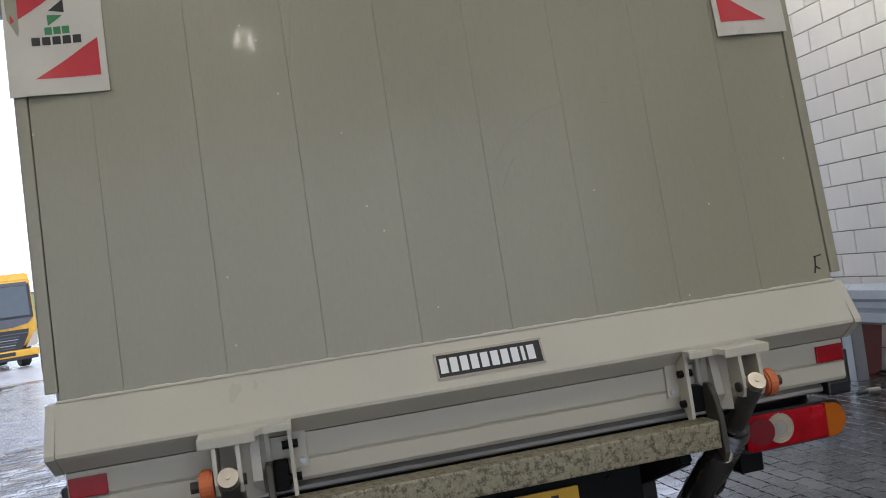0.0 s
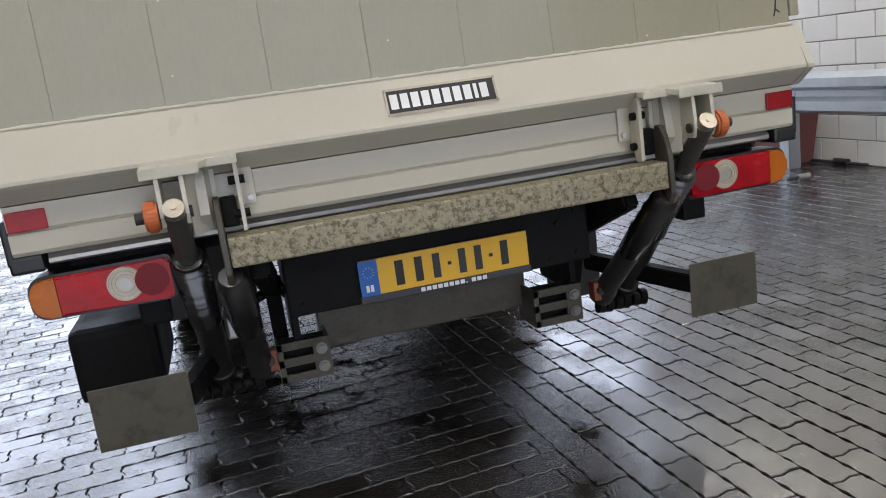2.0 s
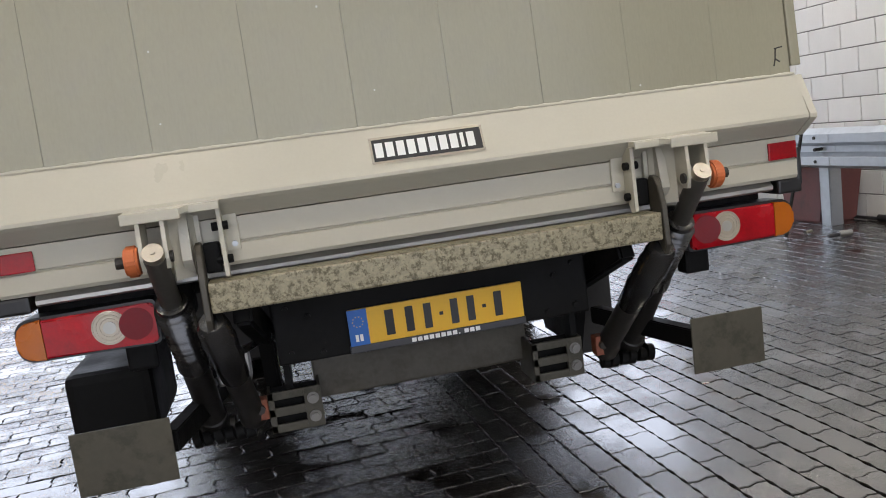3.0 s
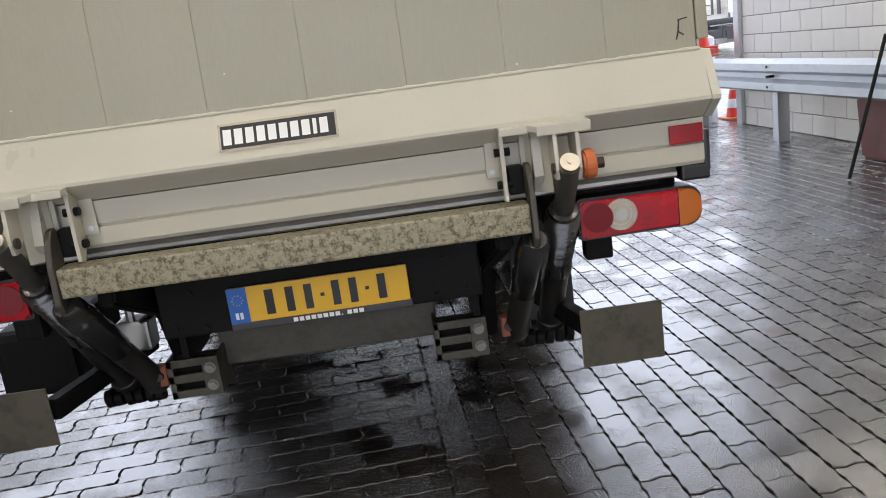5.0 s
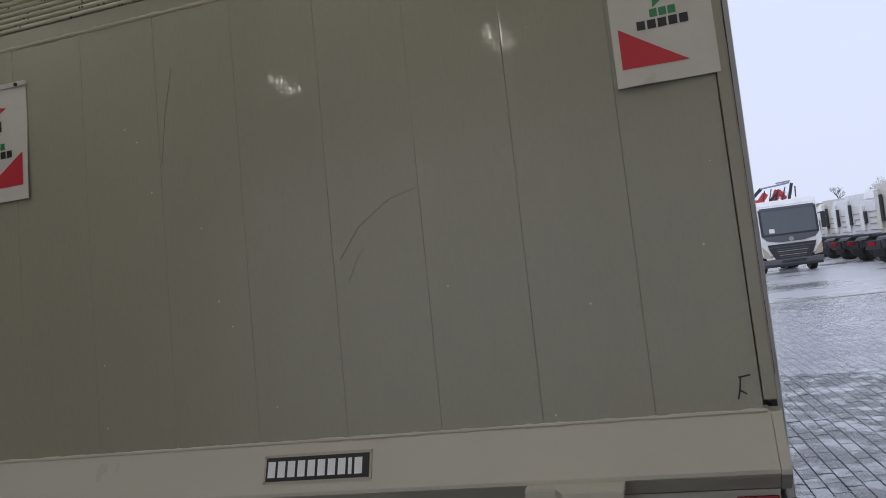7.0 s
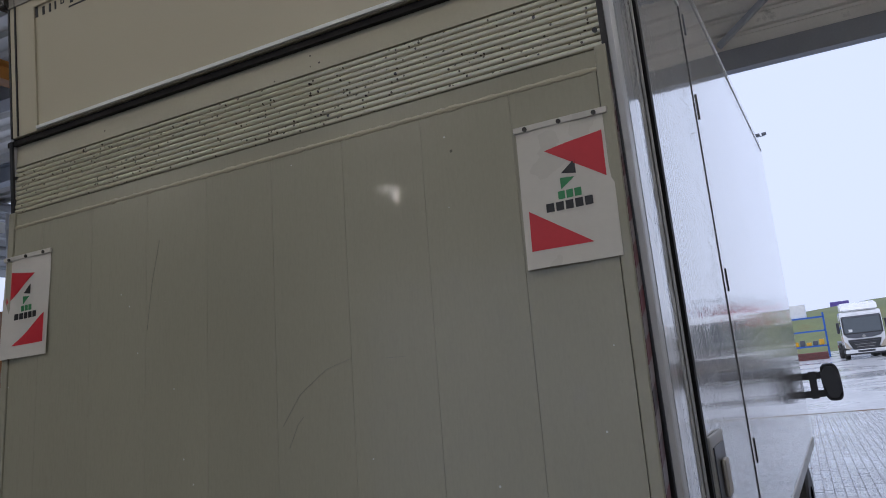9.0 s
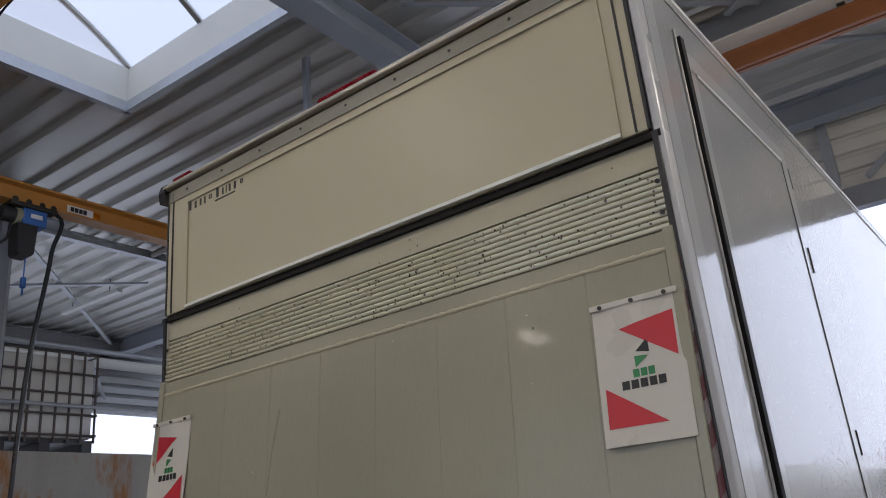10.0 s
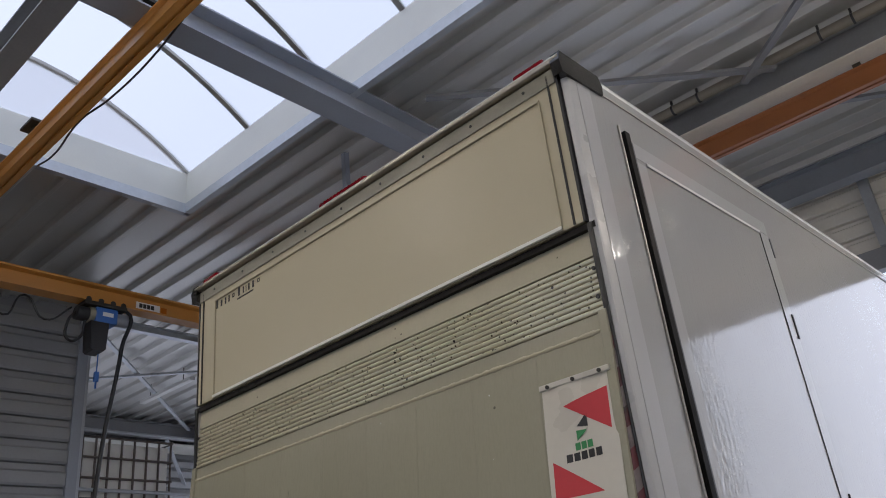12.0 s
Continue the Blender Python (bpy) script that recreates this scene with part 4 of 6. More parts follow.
def tail_light(s):
    """A long rounded lamp: amber outer end, red middle, clear and dark red round inner fields."""
    bm = BM()
    pts = []
    for cx, cz, r, a0 in ((1.050, 0.861, 0.040, 0), (0.760, 0.890, 0.014, 90), (0.760, 0.800, 0.014, 180), (1.050, 0.829, 0.040, 270)):
        for k in range(7):
            a = radians(a0 + 15 * k)
            pts.append((s * (cx + r * math.cos(a)), cz + r * math.sin(a)))
    prism(bm, pts, "y", 0.05, 0.12)
    lamp = part("tail_light", bm, black_rubber, truck, "long red and amber tail light")

    def field(x0, x1, mat, name, rnd=False):
        b = BM()
        q = []
        for (x, z) in pts:
            xx = s * x
            q.append((s * min(max(xx * 0.972 + 0.025, x0), x1), 0.846 + (z - 0.846) * 0.88))
        seen, out = set(), []
        for p in q:
            k2 = (round(p[0], 4), round(p[1], 4))
            if k2 not in seen:
                seen.add(k2)
                out.append(p)
        prism(b, out, "y", 0.034, 0.06)
        bmesh.ops.bevel(b, geom=[e for e in b.edges if all(v.co.y < 0.04 for v in e.verts)], offset=0.006, segments=2, affect="EDGES")
        part(name, b, mat, lamp, smooth=True)
    field(1.022, 1.2, amber_lens, "amber_lens")
    field(0.7, 1.020, red_lens, "red_lens")
    b = BM()
    tube(b, (s * 0.862, 0.031, 0.85), (s * 0.862, 0.045, 0.85), 0.044, seg=32)
    part("clear_lens", b, clear_lens, lamp, smooth=True)
    b = BM()
    tube(b, (s * 0.797, 0.027, 0.85), (s * 0.799, 0.045, 0.85), 0.041, seg=32)
    part("dark_lens", b, dark_red_lens, lamp, smooth=True)
    b = BM()
    tube(b, (s * 0.862, 0.029, 0.85), (s * 0.862, 0.033, 0.85), 0.016, seg=16)
    part("bulb_seat", b, alu, lamp, smooth=True)
    for r in (0.024, 0.033, 0.041):
        b = BM()
        for k in range(24):
            u, v = 2 * math.pi * k / 24, 2 * math.pi * (k + 1) / 24
            tube(b, (s * 0.862 + r * math.cos(u), 0.0305, 0.85 + r * math.sin(u)), (s * 0.862 + r * math.cos(v), 0.0305, 0.85 + r * math.sin(v)), 0.0014, seg=5, caps=False)
        part("lens_ring", b, clear_lens, lamp, smooth=True)
    return lamp


for s in (-1, 1):
    tail_light(s)
    bm = BM()
    box(bm, min(s * 0.66, s * 1.0), max(s * 0.66, s * 1.0), 0.122, 0.2, 0.83, 0.93, 0.01)
    box(bm, min(s * 0.78, s * 0.86), max(s * 0.78, s * 0.86), 0.14, 0.2, 0.70, 0.83, 0.01)
    part("lamp_bracket", bm, black_steel, truck)

# lift brackets, arms and cylinders
for s in (-1, 1):
    bm = BM()
    pts = [(0.54, -0.052), (0.54, -0.085), (0.61, -0.092), (0.628, -0.118), (0.755, -0.118), (0.764, -0.108), (0.764, -0.052)]
    prism(bm, [(s * x, y) for x, y in pts], "z", 1.122, 1.136)
    vs = [v for v in bm.verts]
    for v in vs:
        if abs(v.co.x) > 0.62 and v.co.y < -0.1:
            v.co.z -= 0.004
    br = part("hinge_bracket", bm, cream_paint, truck)
    bm = BM()
    x0, x1 = sorted((s * 0.628, s * 0.764))
    box(bm, x0, x1, -0.124, -0.116, 1.108, 1.134, 0.003)
    x0, x1 = sorted((s * 0.54, s * 0.628))
    box(bm, x0, x1, -0.092, -0.086, 1.116, 1.134, 0.002)
    part("bracket_lip", bm, cream_paint, br)
    for x in (0.672, 0.728):
        bm = BM()
        prism(bm, [(-0.118, 1.12), (-0.13, 1.02), (-0.118, 0.995), (-0.095, 0.995), (-0.03, 1.06), (-0.02, 1.12)], "x", s * x - 0.005, s * x + 0.005)
        part("lug", bm, cream_paint, br)
    bm = BM()
    prism(bm, [(-0.05, 1.12), (-0.055, 0.945), (-0.03, 0.94), (0.0, 0.99), (0.0, 1.12)], "x", s * 0.548 - 0.005, s * 0.548 + 0.005)
    part("lug", bm, cream_paint, br)
    bm = BM()
    prism(bm, [(-0.035, 1.12), (-0.06, 1.0), (-0.02, 0.955), (0.012, 0.955), (0.012, 1.12)], "x", s * 0.636 - 0.012, s * 0.636 + 0.012)
    part("lug", bm, cream_paint, br)
    bm = BM()
    prism(bm, [(s * x, y) for x, y in ((0.612, 0.006), (0.612, -0.012), (0.668, -0.062), (0.672, -0.056), (0.622, -0.006), (0.622, 0.006))], "z", 0.955, 1.12)
    prism(bm, [(s * 0.60, 1.119), (s * 0.66, 1.119), (s * 0.655, 1.06), (s * 0.60, 0.99)], "y", -0.008, 0.006)
    part("gusset", bm, cream_paint, br)
    bm = BM()
    box(bm, min(s * 0.56, s * 0.60), max(s * 0.56, s * 0.60), -0.03, 0.01, 0.955, 1.03, 0.006)
    part("pivot_block", bm, black_steel, br)
    bm = BM()
    box(bm, min(s * 0.548, s * 0.508), max(s * 0.548, s * 0.508), 0.004, 0.012, 1.0, 1.11, 0.003)
    part("foot_plate", bm, cream_paint, br)
    for p in ((0.522, 1.018),):
        bm = BM()
        tube(bm, (s * p[0], 0.006, p[1]), (s * p[0], -0.004, p[1]), 0.008, seg=6)
        part("bolt", bm, galv, br)
    for y, z in ((-0.045, 0.985), (-0.05, 1.07)):
        bm = BM()
        tube(bm, (s * 0.53, y + 0.02, z), (s * 0.57, y + 0.02, z), 0.011, seg=8)
        part("bolt", bm, black_steel, br)
    bm = BM()
    tube(bm, (s * 0.66, -0.108, 1.022), (s * 0.79, -0.108, 1.022), 0.014, seg=12)
    part("pin", bm, grime_steel, br)
    bm = BM()
    tube(bm, (s * 0.736, -0.108, 1.022), (s * 0.768, -0.108, 1.022), 0.038, seg=24)
    bmesh.ops.bevel(bm, geom=bm.edges[:], offset=0.006, segments=2, affect="EDGES")
    part("roller", bm, orange_rubber, br, "orange rubber roller", smooth=True)
    # cylinder with rubber bellows
    a, b = Vector((s * 0.70, -0.118, 1.018)), Vector((s * 0.70, 0.46, 0.40))
    d = b - a
    q = d.to_track_quat("Z", "Y").to_matrix()

    def turned(bm, base, axis, rows, seg=20):
        """Rings of given radius along a line, joined and capped: (share of the axis, radius)."""
        last = first = None
        for f, rr in rows:
            c = base + axis * f
            ring = [bm.verts.new(c + q @ Vector((rr * math.cos(w), rr * math.sin(w), 0))) for w in (2 * math.pi * e / seg for e in range(seg))]
            if last:
                for e in range(seg):
                    bm.faces.new((last[e], last[(e + 1) % seg], ring[(e + 1) % seg], ring[e]))
            first = first or ring
            last = ring
        bm.faces.new(first[::-1])
        bm.faces.new(last)
    bm = BM()
    tube(bm, a + Vector((0, -0.008, 0.008)), a + d * 0.24, 0.027, seg=20)
    cyl = part("lift_cylinder", bm, rod_steel, truck, "lift cylinder with black rubber bellows", smooth=True)
    bm = BM()
    tube(bm, a + Vector((0, -0.01, 0.010)), a + Vector((0, -0.026, 0.022)), 0.025, seg=24)
    tube(bm, a + Vector((0, -0.024, 0.021)), a + Vector((0, -0.028, 0.024)), 0.006, seg=14)
    part("rod_eye", bm, bright_steel, cyl, "bright worn pin end", smooth=True)
    bm = BM()
    rows = [(0.195, 0.029), (0.2, 0.04), (0.215, 0.041)]
    for k in range(11):
        f = 0.222 + 0.0235 * k
        rows += [(f, 0.034), (f + 0.0075, 0.0405 + 0.001 * (k % 3)), (f + 0.0125, 0.049 - 0.0006 * k), (f + 0.0175, 0.0405)]
    rows += [(0.49, 0.036), (0.51, 0.044), (0.55, 0.045), (0.555, 0.042)]
    turned(bm, a, d, rows)
    part("bellows", bm, bellows_rubber, cyl, smooth=True)
    bm = BM()
    turned(bm, a, d, [(0.53, 0.039), (0.9, 0.039), (0.905, 0.044), (0.985, 0.044), (1.0, 0.036)])
    part("barrel", bm, barrel_steel, cyl, smooth=True)
    bm = BM()
    tube(bm, b + Vector((-s * 0.06, 0, 0)), b + Vector((s * 0.06, 0, 0)), 0.03, seg=14)
    part("foot_pin", bm, grime_steel, cyl, smooth=True)
    # lift arm: flat eye plate, wrinkled boot, tube and foot
    b = Vector((s * 0.575, 0.345, 0.455))
    bm = BM()
    prism(bm, [(-0.06, 1.035), (-0.035, 1.038), (-0.012, 1.01), (-0.03, 0.94), (-0.05, 0.87), (-0.04, 0.80), (-0.075, 0.795), (-0.104, 0.85), (-0.099, 0.95), (-0.08, 1.01)], "x", s * 0.607 - 0.008, s * 0.607 + 0.008)
    bmesh.ops.bevel(bm, geom=bm.edges[:], offset=0.0025, segments=1, affect="EDGES")
    arm = part("lift_arm", bm, beam_steel, truck, "worn flat steel lift arm")
    a = Vector((s * 0.605, -0.065, 0.835))
    d = b - a
    q = d.to_track_quat("Z", "Y").to_matrix()
    bm = BM()
    turned(bm, a, d, [(-0.02, 0.03), (0.0, 0.038), (0.05, 0.043), (0.07, 0.037), (0.10, 0.043), (0.14, 0.046), (0.16, 0.039), (0.20, 0.045), (0.28, 0.042), (0.31, 0.046), (0.38, 0.042), (0.5, 0.04), (0.52, 0.036)])
    part("boot", bm, bellows_rubber, arm, smooth=True)
    bm = BM()
    turned(bm, a, d, [(0.5, 0.036), (0.93, 0.036), (0.95, 0.043), (1.02, 0.043), (1.05, 0.03)])
    part("arm_tube", bm, barrel_steel, arm, smooth=True)
    bm = BM()
    box(bm, s * 0.548 - 0.022, s * 0.548 + 0.022, 0.30, 0.345, 0.445, 0.51, 0.006)
    part("stop_block", bm, stop_orange, arm)
    bm = BM()
    tube(bm, (s * 0.548, 0.302, 0.482), (s * 0.548, 0.286, 0.482), 0.014, seg=8)
    part("bolt", bm, grime_steel, arm)
    bm = BM()
    for k in range(6):
        tube(bm, (s * (0.58 + 0.033 * k), 0.40 + 0.012 * (k % 2), 0.392), (s * (0.603 + 0.033 * k), 0.40 + 0.012 * (k % 2), 0.388), 0.024 + 0.006 * (k % 2), seg=12)
    part("foot_bushes", bm, black_steel, arm, smooth=True)
    # lower link from the cross tube forward to the chassis
    bm = BM()
    bar(bm, (s * 0.535, 0.02, 0.845), (s * 0.505, 0.36, 0.70), 0.05, 0.085, bevel=0.008)
    bar(bm, (s * 0.505, 0.34, 0.72), (s * 0.50, 0.46, 0.42), 0.045, 0.075, (0, 1, 0), bevel=0.008)
    part("link_arm", bm, black_steel, truck)

# cross tube between the arms
bm = BM()
box(bm, -0.597, 0.597, -0.098, -0.02, 0.864, 0.940, 0.006)
part("cross_tube", bm, spangle, truck, "spangled galvanised cross tube")

# chassis rear, plate, underrun beam
bm = BM()
box(bm, -0.47, 0.475, 0.19, 0.25, 0.628, 0.87, 0.008)
back = part("rear_panel", bm, black_steel, truck)
for s in (-1, 1):
    bm = BM()
    box(bm, s * 0.4 - 0.04, s * 0.4 + 0.04, 0.26, 5.2, 0.62, 0.86, 0.006)
    part("chassis_rail", bm, black_steel, truck)
    bm = BM()
    prism(bm, [(0.30, 0.80), (0.30, 0.53), (0.36, 0.50), (0.56, 0.50), (0.60, 0.58), (0.60, 0.80)], "x", s * 0.455 - 0.01, s * 0.455 + 0.01)
    part("hanger_plate", bm, black_steel, truck)
    for x, y, z in ((0.37, 0.186, 0.76), (0.43, 0.186, 0.66), (0.43, 0.186, 0.79), (0.34, 0.186, 0.65)):
        bm = BM()
        tube(bm, (s * x, y + 0.006, z), (s * x, y - 0.006, z), 0.009, seg=6)
        part("bolt", bm, black_steel, back)
for y in (1.2, 2.5, 4.5):
    bm = BM()
    box(bm, -0.36, 0.36, y, y + 0.08, 0.64, 0.84)
    part("cross_member", bm, black_steel, truck)
bm = BM()
box(bm, -0.26, 0.26, 0.166, 0.176, 0.655, 0.762, 0.003)
lic = part("number_plate", bm, plate_yellow, truck, "yellow rear number plate with a blue band")
bm = BM()
box(bm, -0.262, -0.206, 0.1635, 0.1645, 0.656, 0.761)
part("country_band", bm, plate_blue, lic)
for i, (x0, w) in enumerate(((-0.165, 0.045), (-0.105, 0.042), (-0.05, 0.04), (0.0, 0.02), (0.03, 0.04), (0.08, 0.04), (0.13, 0.02), (0.162, 0.042))):
    h = 0.037 if w > 0.03 else 0.005
    bm = BM()
    box(bm, x0 + w * 0.22, x0 + w * 0.78, 0.1632, 0.1642, 0.709 - h, 0.709 + h)
    part("plate_bar", bm, ink, lic)
for i in range(2):
    bm = BM()
    box(bm, -0.246 + i * 0.013, -0.237 + i * 0.013, 0.1622, 0.163, 0.668, 0.688)
    part("code_bar", bm, white_print, lic)
for i in range(10):
    a = 2 * math.pi * i / 10
    bm = BM()
    tube(bm, (-0.234 + 0.015 * math.cos(a), 0.1632, 0.725 + 0.015 * math.sin(a)), (-0.234 + 0.015 * math.cos(a), 0.162, 0.725 + 0.015 * math.sin(a)), 0.0018, seg=5)
    part("star", bm, plate_yellow, lic)
bm = BM()
box(bm, -0.265, 0.265, 0.168, 0.188, 0.632, 0.654, 0.003)
hold = part("plate_holder", bm, dark_plastic, truck)
for i in range(12):
    x0 = -0.085 + i * 0.0175
    bm = BM()
    box(bm, x0, x0 + (0.013 if i != 8 else 0.004), 0.1662, 0.1675, 0.638, 0.65 if i != 8 else 0.641)
    part("letter_bar", bm, white_print, hold)

bm = BM()
box(bm, -0.38, 0.33, 0.42, 0.50, 0.442, 0.572, 0.008)
part("underrun_beam", bm, beam_steel, truck, "dirty galvanised underrun beam")


def buffer(x0, x1):
    """Slotted step plate with two bolts on the underrun beam."""
    bm = BM()
    z0, z1 = 0.395, 0.522
    for za, zb in ((z0, z0 + 0.025), (z0 + 0.05, z0 + 0.077), (z1 - 0.025, z1)):
        box(bm, x0, x1, 0.305, 0.317, za, zb, 0.002)
    box(bm, x0, x0 + 0.018, 0.305, 0.317, z0, z1, 0.002)
    box(bm, x1 - 0.052, x1, 0.303, 0.317, z0, z1, 0.002)
    box(bm, x0, x0 + 0.008, 0.318, 0.46, z0, z1)
    box(bm, x1 - 0.008, x1, 0.318, 0.46, z0, z1)
    ob = part("step_plate", bm, plate_steel, truck, "slotted steel step plate")
    b = BM()
    box(b, x0 + 0.009, x1 - 0.009, 0.36, 0.366, z0, z1)
    part("backing", b, black_steel, ob)
    for z in (z0 + 0.035, z1 - 0.035):
        b = BM()
        tube(b, (x1 - 0.026, 0.305, z), (x1 - 0.026, 0.289, z), 0.013, seg=6)
        tube(b, (x1 - 0.026, 0.305, z), (x1 - 0.026, 0.298, z), 0.018, seg=14)
        part("bolt", b, galv_bolt, ob)
    return ob


buffer(0.312, 0.48)
buffer(-0.525, -0.365)
for s, x0, x1, y in ((1, 0.722, 0.955, 0.03), (-1, -1.01, -0.762, 0.03)):
    bm = BM()
    box(bm, x0, x1, y, y + 0.006, 0.422, 0.592, 0.002)
    pl = part("underrun_plate", bm, plate_steel, truck, "dirty rectangular steel underrun plate")
    bm = BM()
    bar(bm, (s * 0.775, y + 0.032, 0.515), (s * 0.66, 0.62, 0.50), 0.045, 0.06, bevel=0.004)
    part("plate_arm", bm, black_steel, pl)


def wheel(x, y, r=0.39, w=0.24, parent=truck, hub_out=1, mat=None):
    bm = BM()
    prof = [(r * 0.55, -w / 2), (r * 0.93, -w / 2), (r * 0.985, -w * 0.42), (r, -w * 0.3), (r, w * 0.3), (r * 0.985, w * 0.42), (r * 0.93, w / 2), (r * 0.55, w / 2)]
    seg = 36
    rings = [[bm.verts.new((x + o, y + q * math.cos(2 * math.pi * i / seg), r + q * math.sin(2 * math.pi * i / seg))) for q, o in prof] for i in range(seg)]
    for i in range(seg):
        for k in range(len(prof) - 1):
            bm.faces.new((rings[i][k], rings[i][k + 1], rings[(i + 1) % seg][k + 1], rings[(i + 1) % seg][k]))
    t = part("wheel", bm, tyre_rubber, parent, smooth=True)
    bm = BM()
    o = hub_out * w / 2
    tube(bm, (x + o * 0.75, y, r), (x - o * 0.8, y, r), r * 0.56, seg=24)
    tube(bm, (x + o * 0.74, y, r), (x + o * 1.05, y, r), r * 0.24, r * 0.18, seg=16)
    for i in range(8):
        a = 2 * math.pi * i / 8
        tube(bm, (x + o * 0.7, y + r * 0.4 * math.cos(a), r + r * 0.4 * math.sin(a)), (x + o * 0.86, y + r * 0.4 * math.cos(a), r + r * 0.4 * math.sin(a)), r * 0.04, seg=6)
    part("rim", bm, mat or truck_grey, t)
    return t


for s in (-1, 1):
    wheel(s * 0.92, 2.85, hub_out=s)
    wheel(s * 0.66, 2.85, hub_out=s)
    wheel(s * 0.92, 5.55, hub_out=s)
    bm = BM()
    rr, x0, x1 = 0.47, s * 0.76, s * 1.13
    arc = [(2.85 - rr * math.cos(radians(a)), 0.39 + rr * math.sin(radians(a))) for a in range(-20, 201, 20)]
    arc2 = [(2.85 - (rr - 0.012) * math.cos(radians(a)), 0.39 + (rr - 0.012) * math.sin(radians(a))) for a in range(200, -21, -20)]
    prism(bm, arc + arc2, "x", min(x0, x1), max(x0, x1))
    part("mudguard", bm, black_rubber, truck)
    bm = BM()
    x0, x1 = sorted((s * 0.58, s * 1.06))
    box(bm, x0, x1, 2.3, 2.312, 0.14, 0.72, 0.003)
    part("mud_flap", bm, tyre_rubber, truck)
bm = BM()
box(bm, 0.66, 0.905, 1.05, 1.062, 0.22, 0.72, 0.004)
part("mud_flap", bm, tyre_rubber, truck)
bm = BM()
box(bm, -1.13, -0.87, 0.48, 0.95, 0.40, 0.635, 0.03)
part("side_tank", bm, black_steel, truck, "black plastic tank with rain on top")
bm = BM()
tube(bm, (-1.0, 2.85, 0.39), (1.0, 2.85, 0.39), 0.09, seg=14)
part("axle", bm, black_steel, truck, smooth=True)

# hoses and clutter under the chassis
random.seed(11)
for i in range(9):
    x = random.uniform(-0.6, 0.6)
    c = cable("hose", [(x, 0.28, 0.66 + random.uniform(0, 0.15)), (x + random.uniform(-0.12, 0.12), 0.36, 0.60 + random.uniform(0, 0.06)), (x + random.uniform(-0.2, 0.2), 0.7, 0.66)], 0.011, black_rubber, "", Matrix())
    c.parent = truck
    del c["category"]
bm = BM()
box(bm, -0.66, -0.56, 0.33, 0.42, 0.56, 0.66, 0.01)
tube(bm, (-0.61, 0.34, 0.66), (-0.61, 0.34, 0.71), 0.014, seg=8)
part("valve_block", bm, alu, truck)

# ---- box body
XN, XS, YB, YE, ZB, ZT = -1.12, 1.133, 0.162, 5.3, 1.0, 3.41
bm = BM()
box(bm, XN, XS, YB, YE, ZB, ZT)
body = part("box_body", bm, side_gloss, truck, "glossy white box body with a hinged side door")
bm = BM()
box(bm, -1.088, 1.098, 0.10, YB - 0.002, 2.838, 3.405, 0.004)
frame_ob = part("rear_frame", bm, hatch_paint, truck)
bm = BM()
x0, x1, z0, z1 = -0.942, 1.024, 2.84, 3.308
box(bm, x0, x1, 0.092, 0.0985, z1, z1 + 0.008, 0.002)
box(bm, x1 - 0.004, x1, 0.092, 0.0985, z0, z1)
box(bm, x0, x0 + 0.004, 0.092, 0.0985, z0, z1)
part("hatch_border", bm, hatch_paint, frame_ob)
bm = BM()
box(bm, x0, x1, 0.088, 0.0985, z0, z0 + 0.012, 0.002)
part("hatch_sill", bm, curb_white, frame_ob)
for s, xo in ((-1, 1.05), (1, 1.066)):
    bm = BM()
    box(bm, s * xo - 0.003, s * xo + 0.003, 0.0945, 0.0995, 2.84, 3.385)
    box(bm, s * (xo + 0.036) - 0.004, s * (xo + 0.036) + 0.004, 0.096, 0.157, 2.838, 3.405)
    part("door_seal", bm, ink, frame_ob)
# corner posts, a little proud of the rear frame, and black strips painting the dark gap beside the platform
for s, xa, xb in ((-1, 1.094, -XN), (1, 1.107, XS)):
    bm = BM()
    prism(bm, [(s * xa, YB - 0.001), (s * xa, 0.112), (s * (xa + 0.004), 0.108), (s * (xb - 0.010), 0.112), (s * (xb - 0.002), 0.116), (s * xb, 0.124), (s * xb, YB - 0.001)], "z", 1.0, ZT)
    part("corner_post", bm, post_paint, truck)
    bm = BM()
    x0, x1 = sorted((s * (xa - 0.004), s * (xa + 0.012)))
    box(bm, x0, x1, 0.100, 0.110, 1.09, 2.83, 0.003)
    part("post_seal", bm, black_rubber, truck, "black strip painting the dark gap along the box edge")
    # hazard tape on the outer edge of the platform, slanted red and pale fields
    for k in range(24):
        z = 1.34 + k * 0.055
        bm = BM()
        x0 = s * 1.1125
        quad = []
        for zz, d in ((z, 0.002), (z + 0.022, 0.046), (z + 0.0765, 0.046), (z + 0.0545, 0.002)):
            quad.append((d + LEAN * (zz - 1.26), zz))
        prism(bm, quad, "x", min(x0, x0 + s * 0.0015), max(x0, x0 + s * 0.0015))
        part("reflective_tape", bm, tape_white if k % 2 else dark_tape, platform)
# roof rail, corner caps and marker lights
bm = BM()
tube(bm, (-1.10, 0.088, 3.418), (1.135, 0.088, 3.418), 0.015, seg=14)
box(bm, -1.10, 1.135, 0.091, 0.26, 3.408, 3.432, 0.004)
part("roof_rail", bm, bright_steel, truck, "bright aluminium roof rail", smooth=True)
bm = BM()
box(bm, -1.085, 1.095, 0.0945, 0.0985, 3.345, 3.400)
part("rail_strip", bm, scuff_paint, frame_ob)
for i in range(9):
    bm = BM()
    x = -0.95 + i * 0.24
    tube(bm, (x, 0.092, 3.375), (x, 0.0945, 3.375), 0.006, seg=6)
    part("screw", bm, ink, frame_ob)
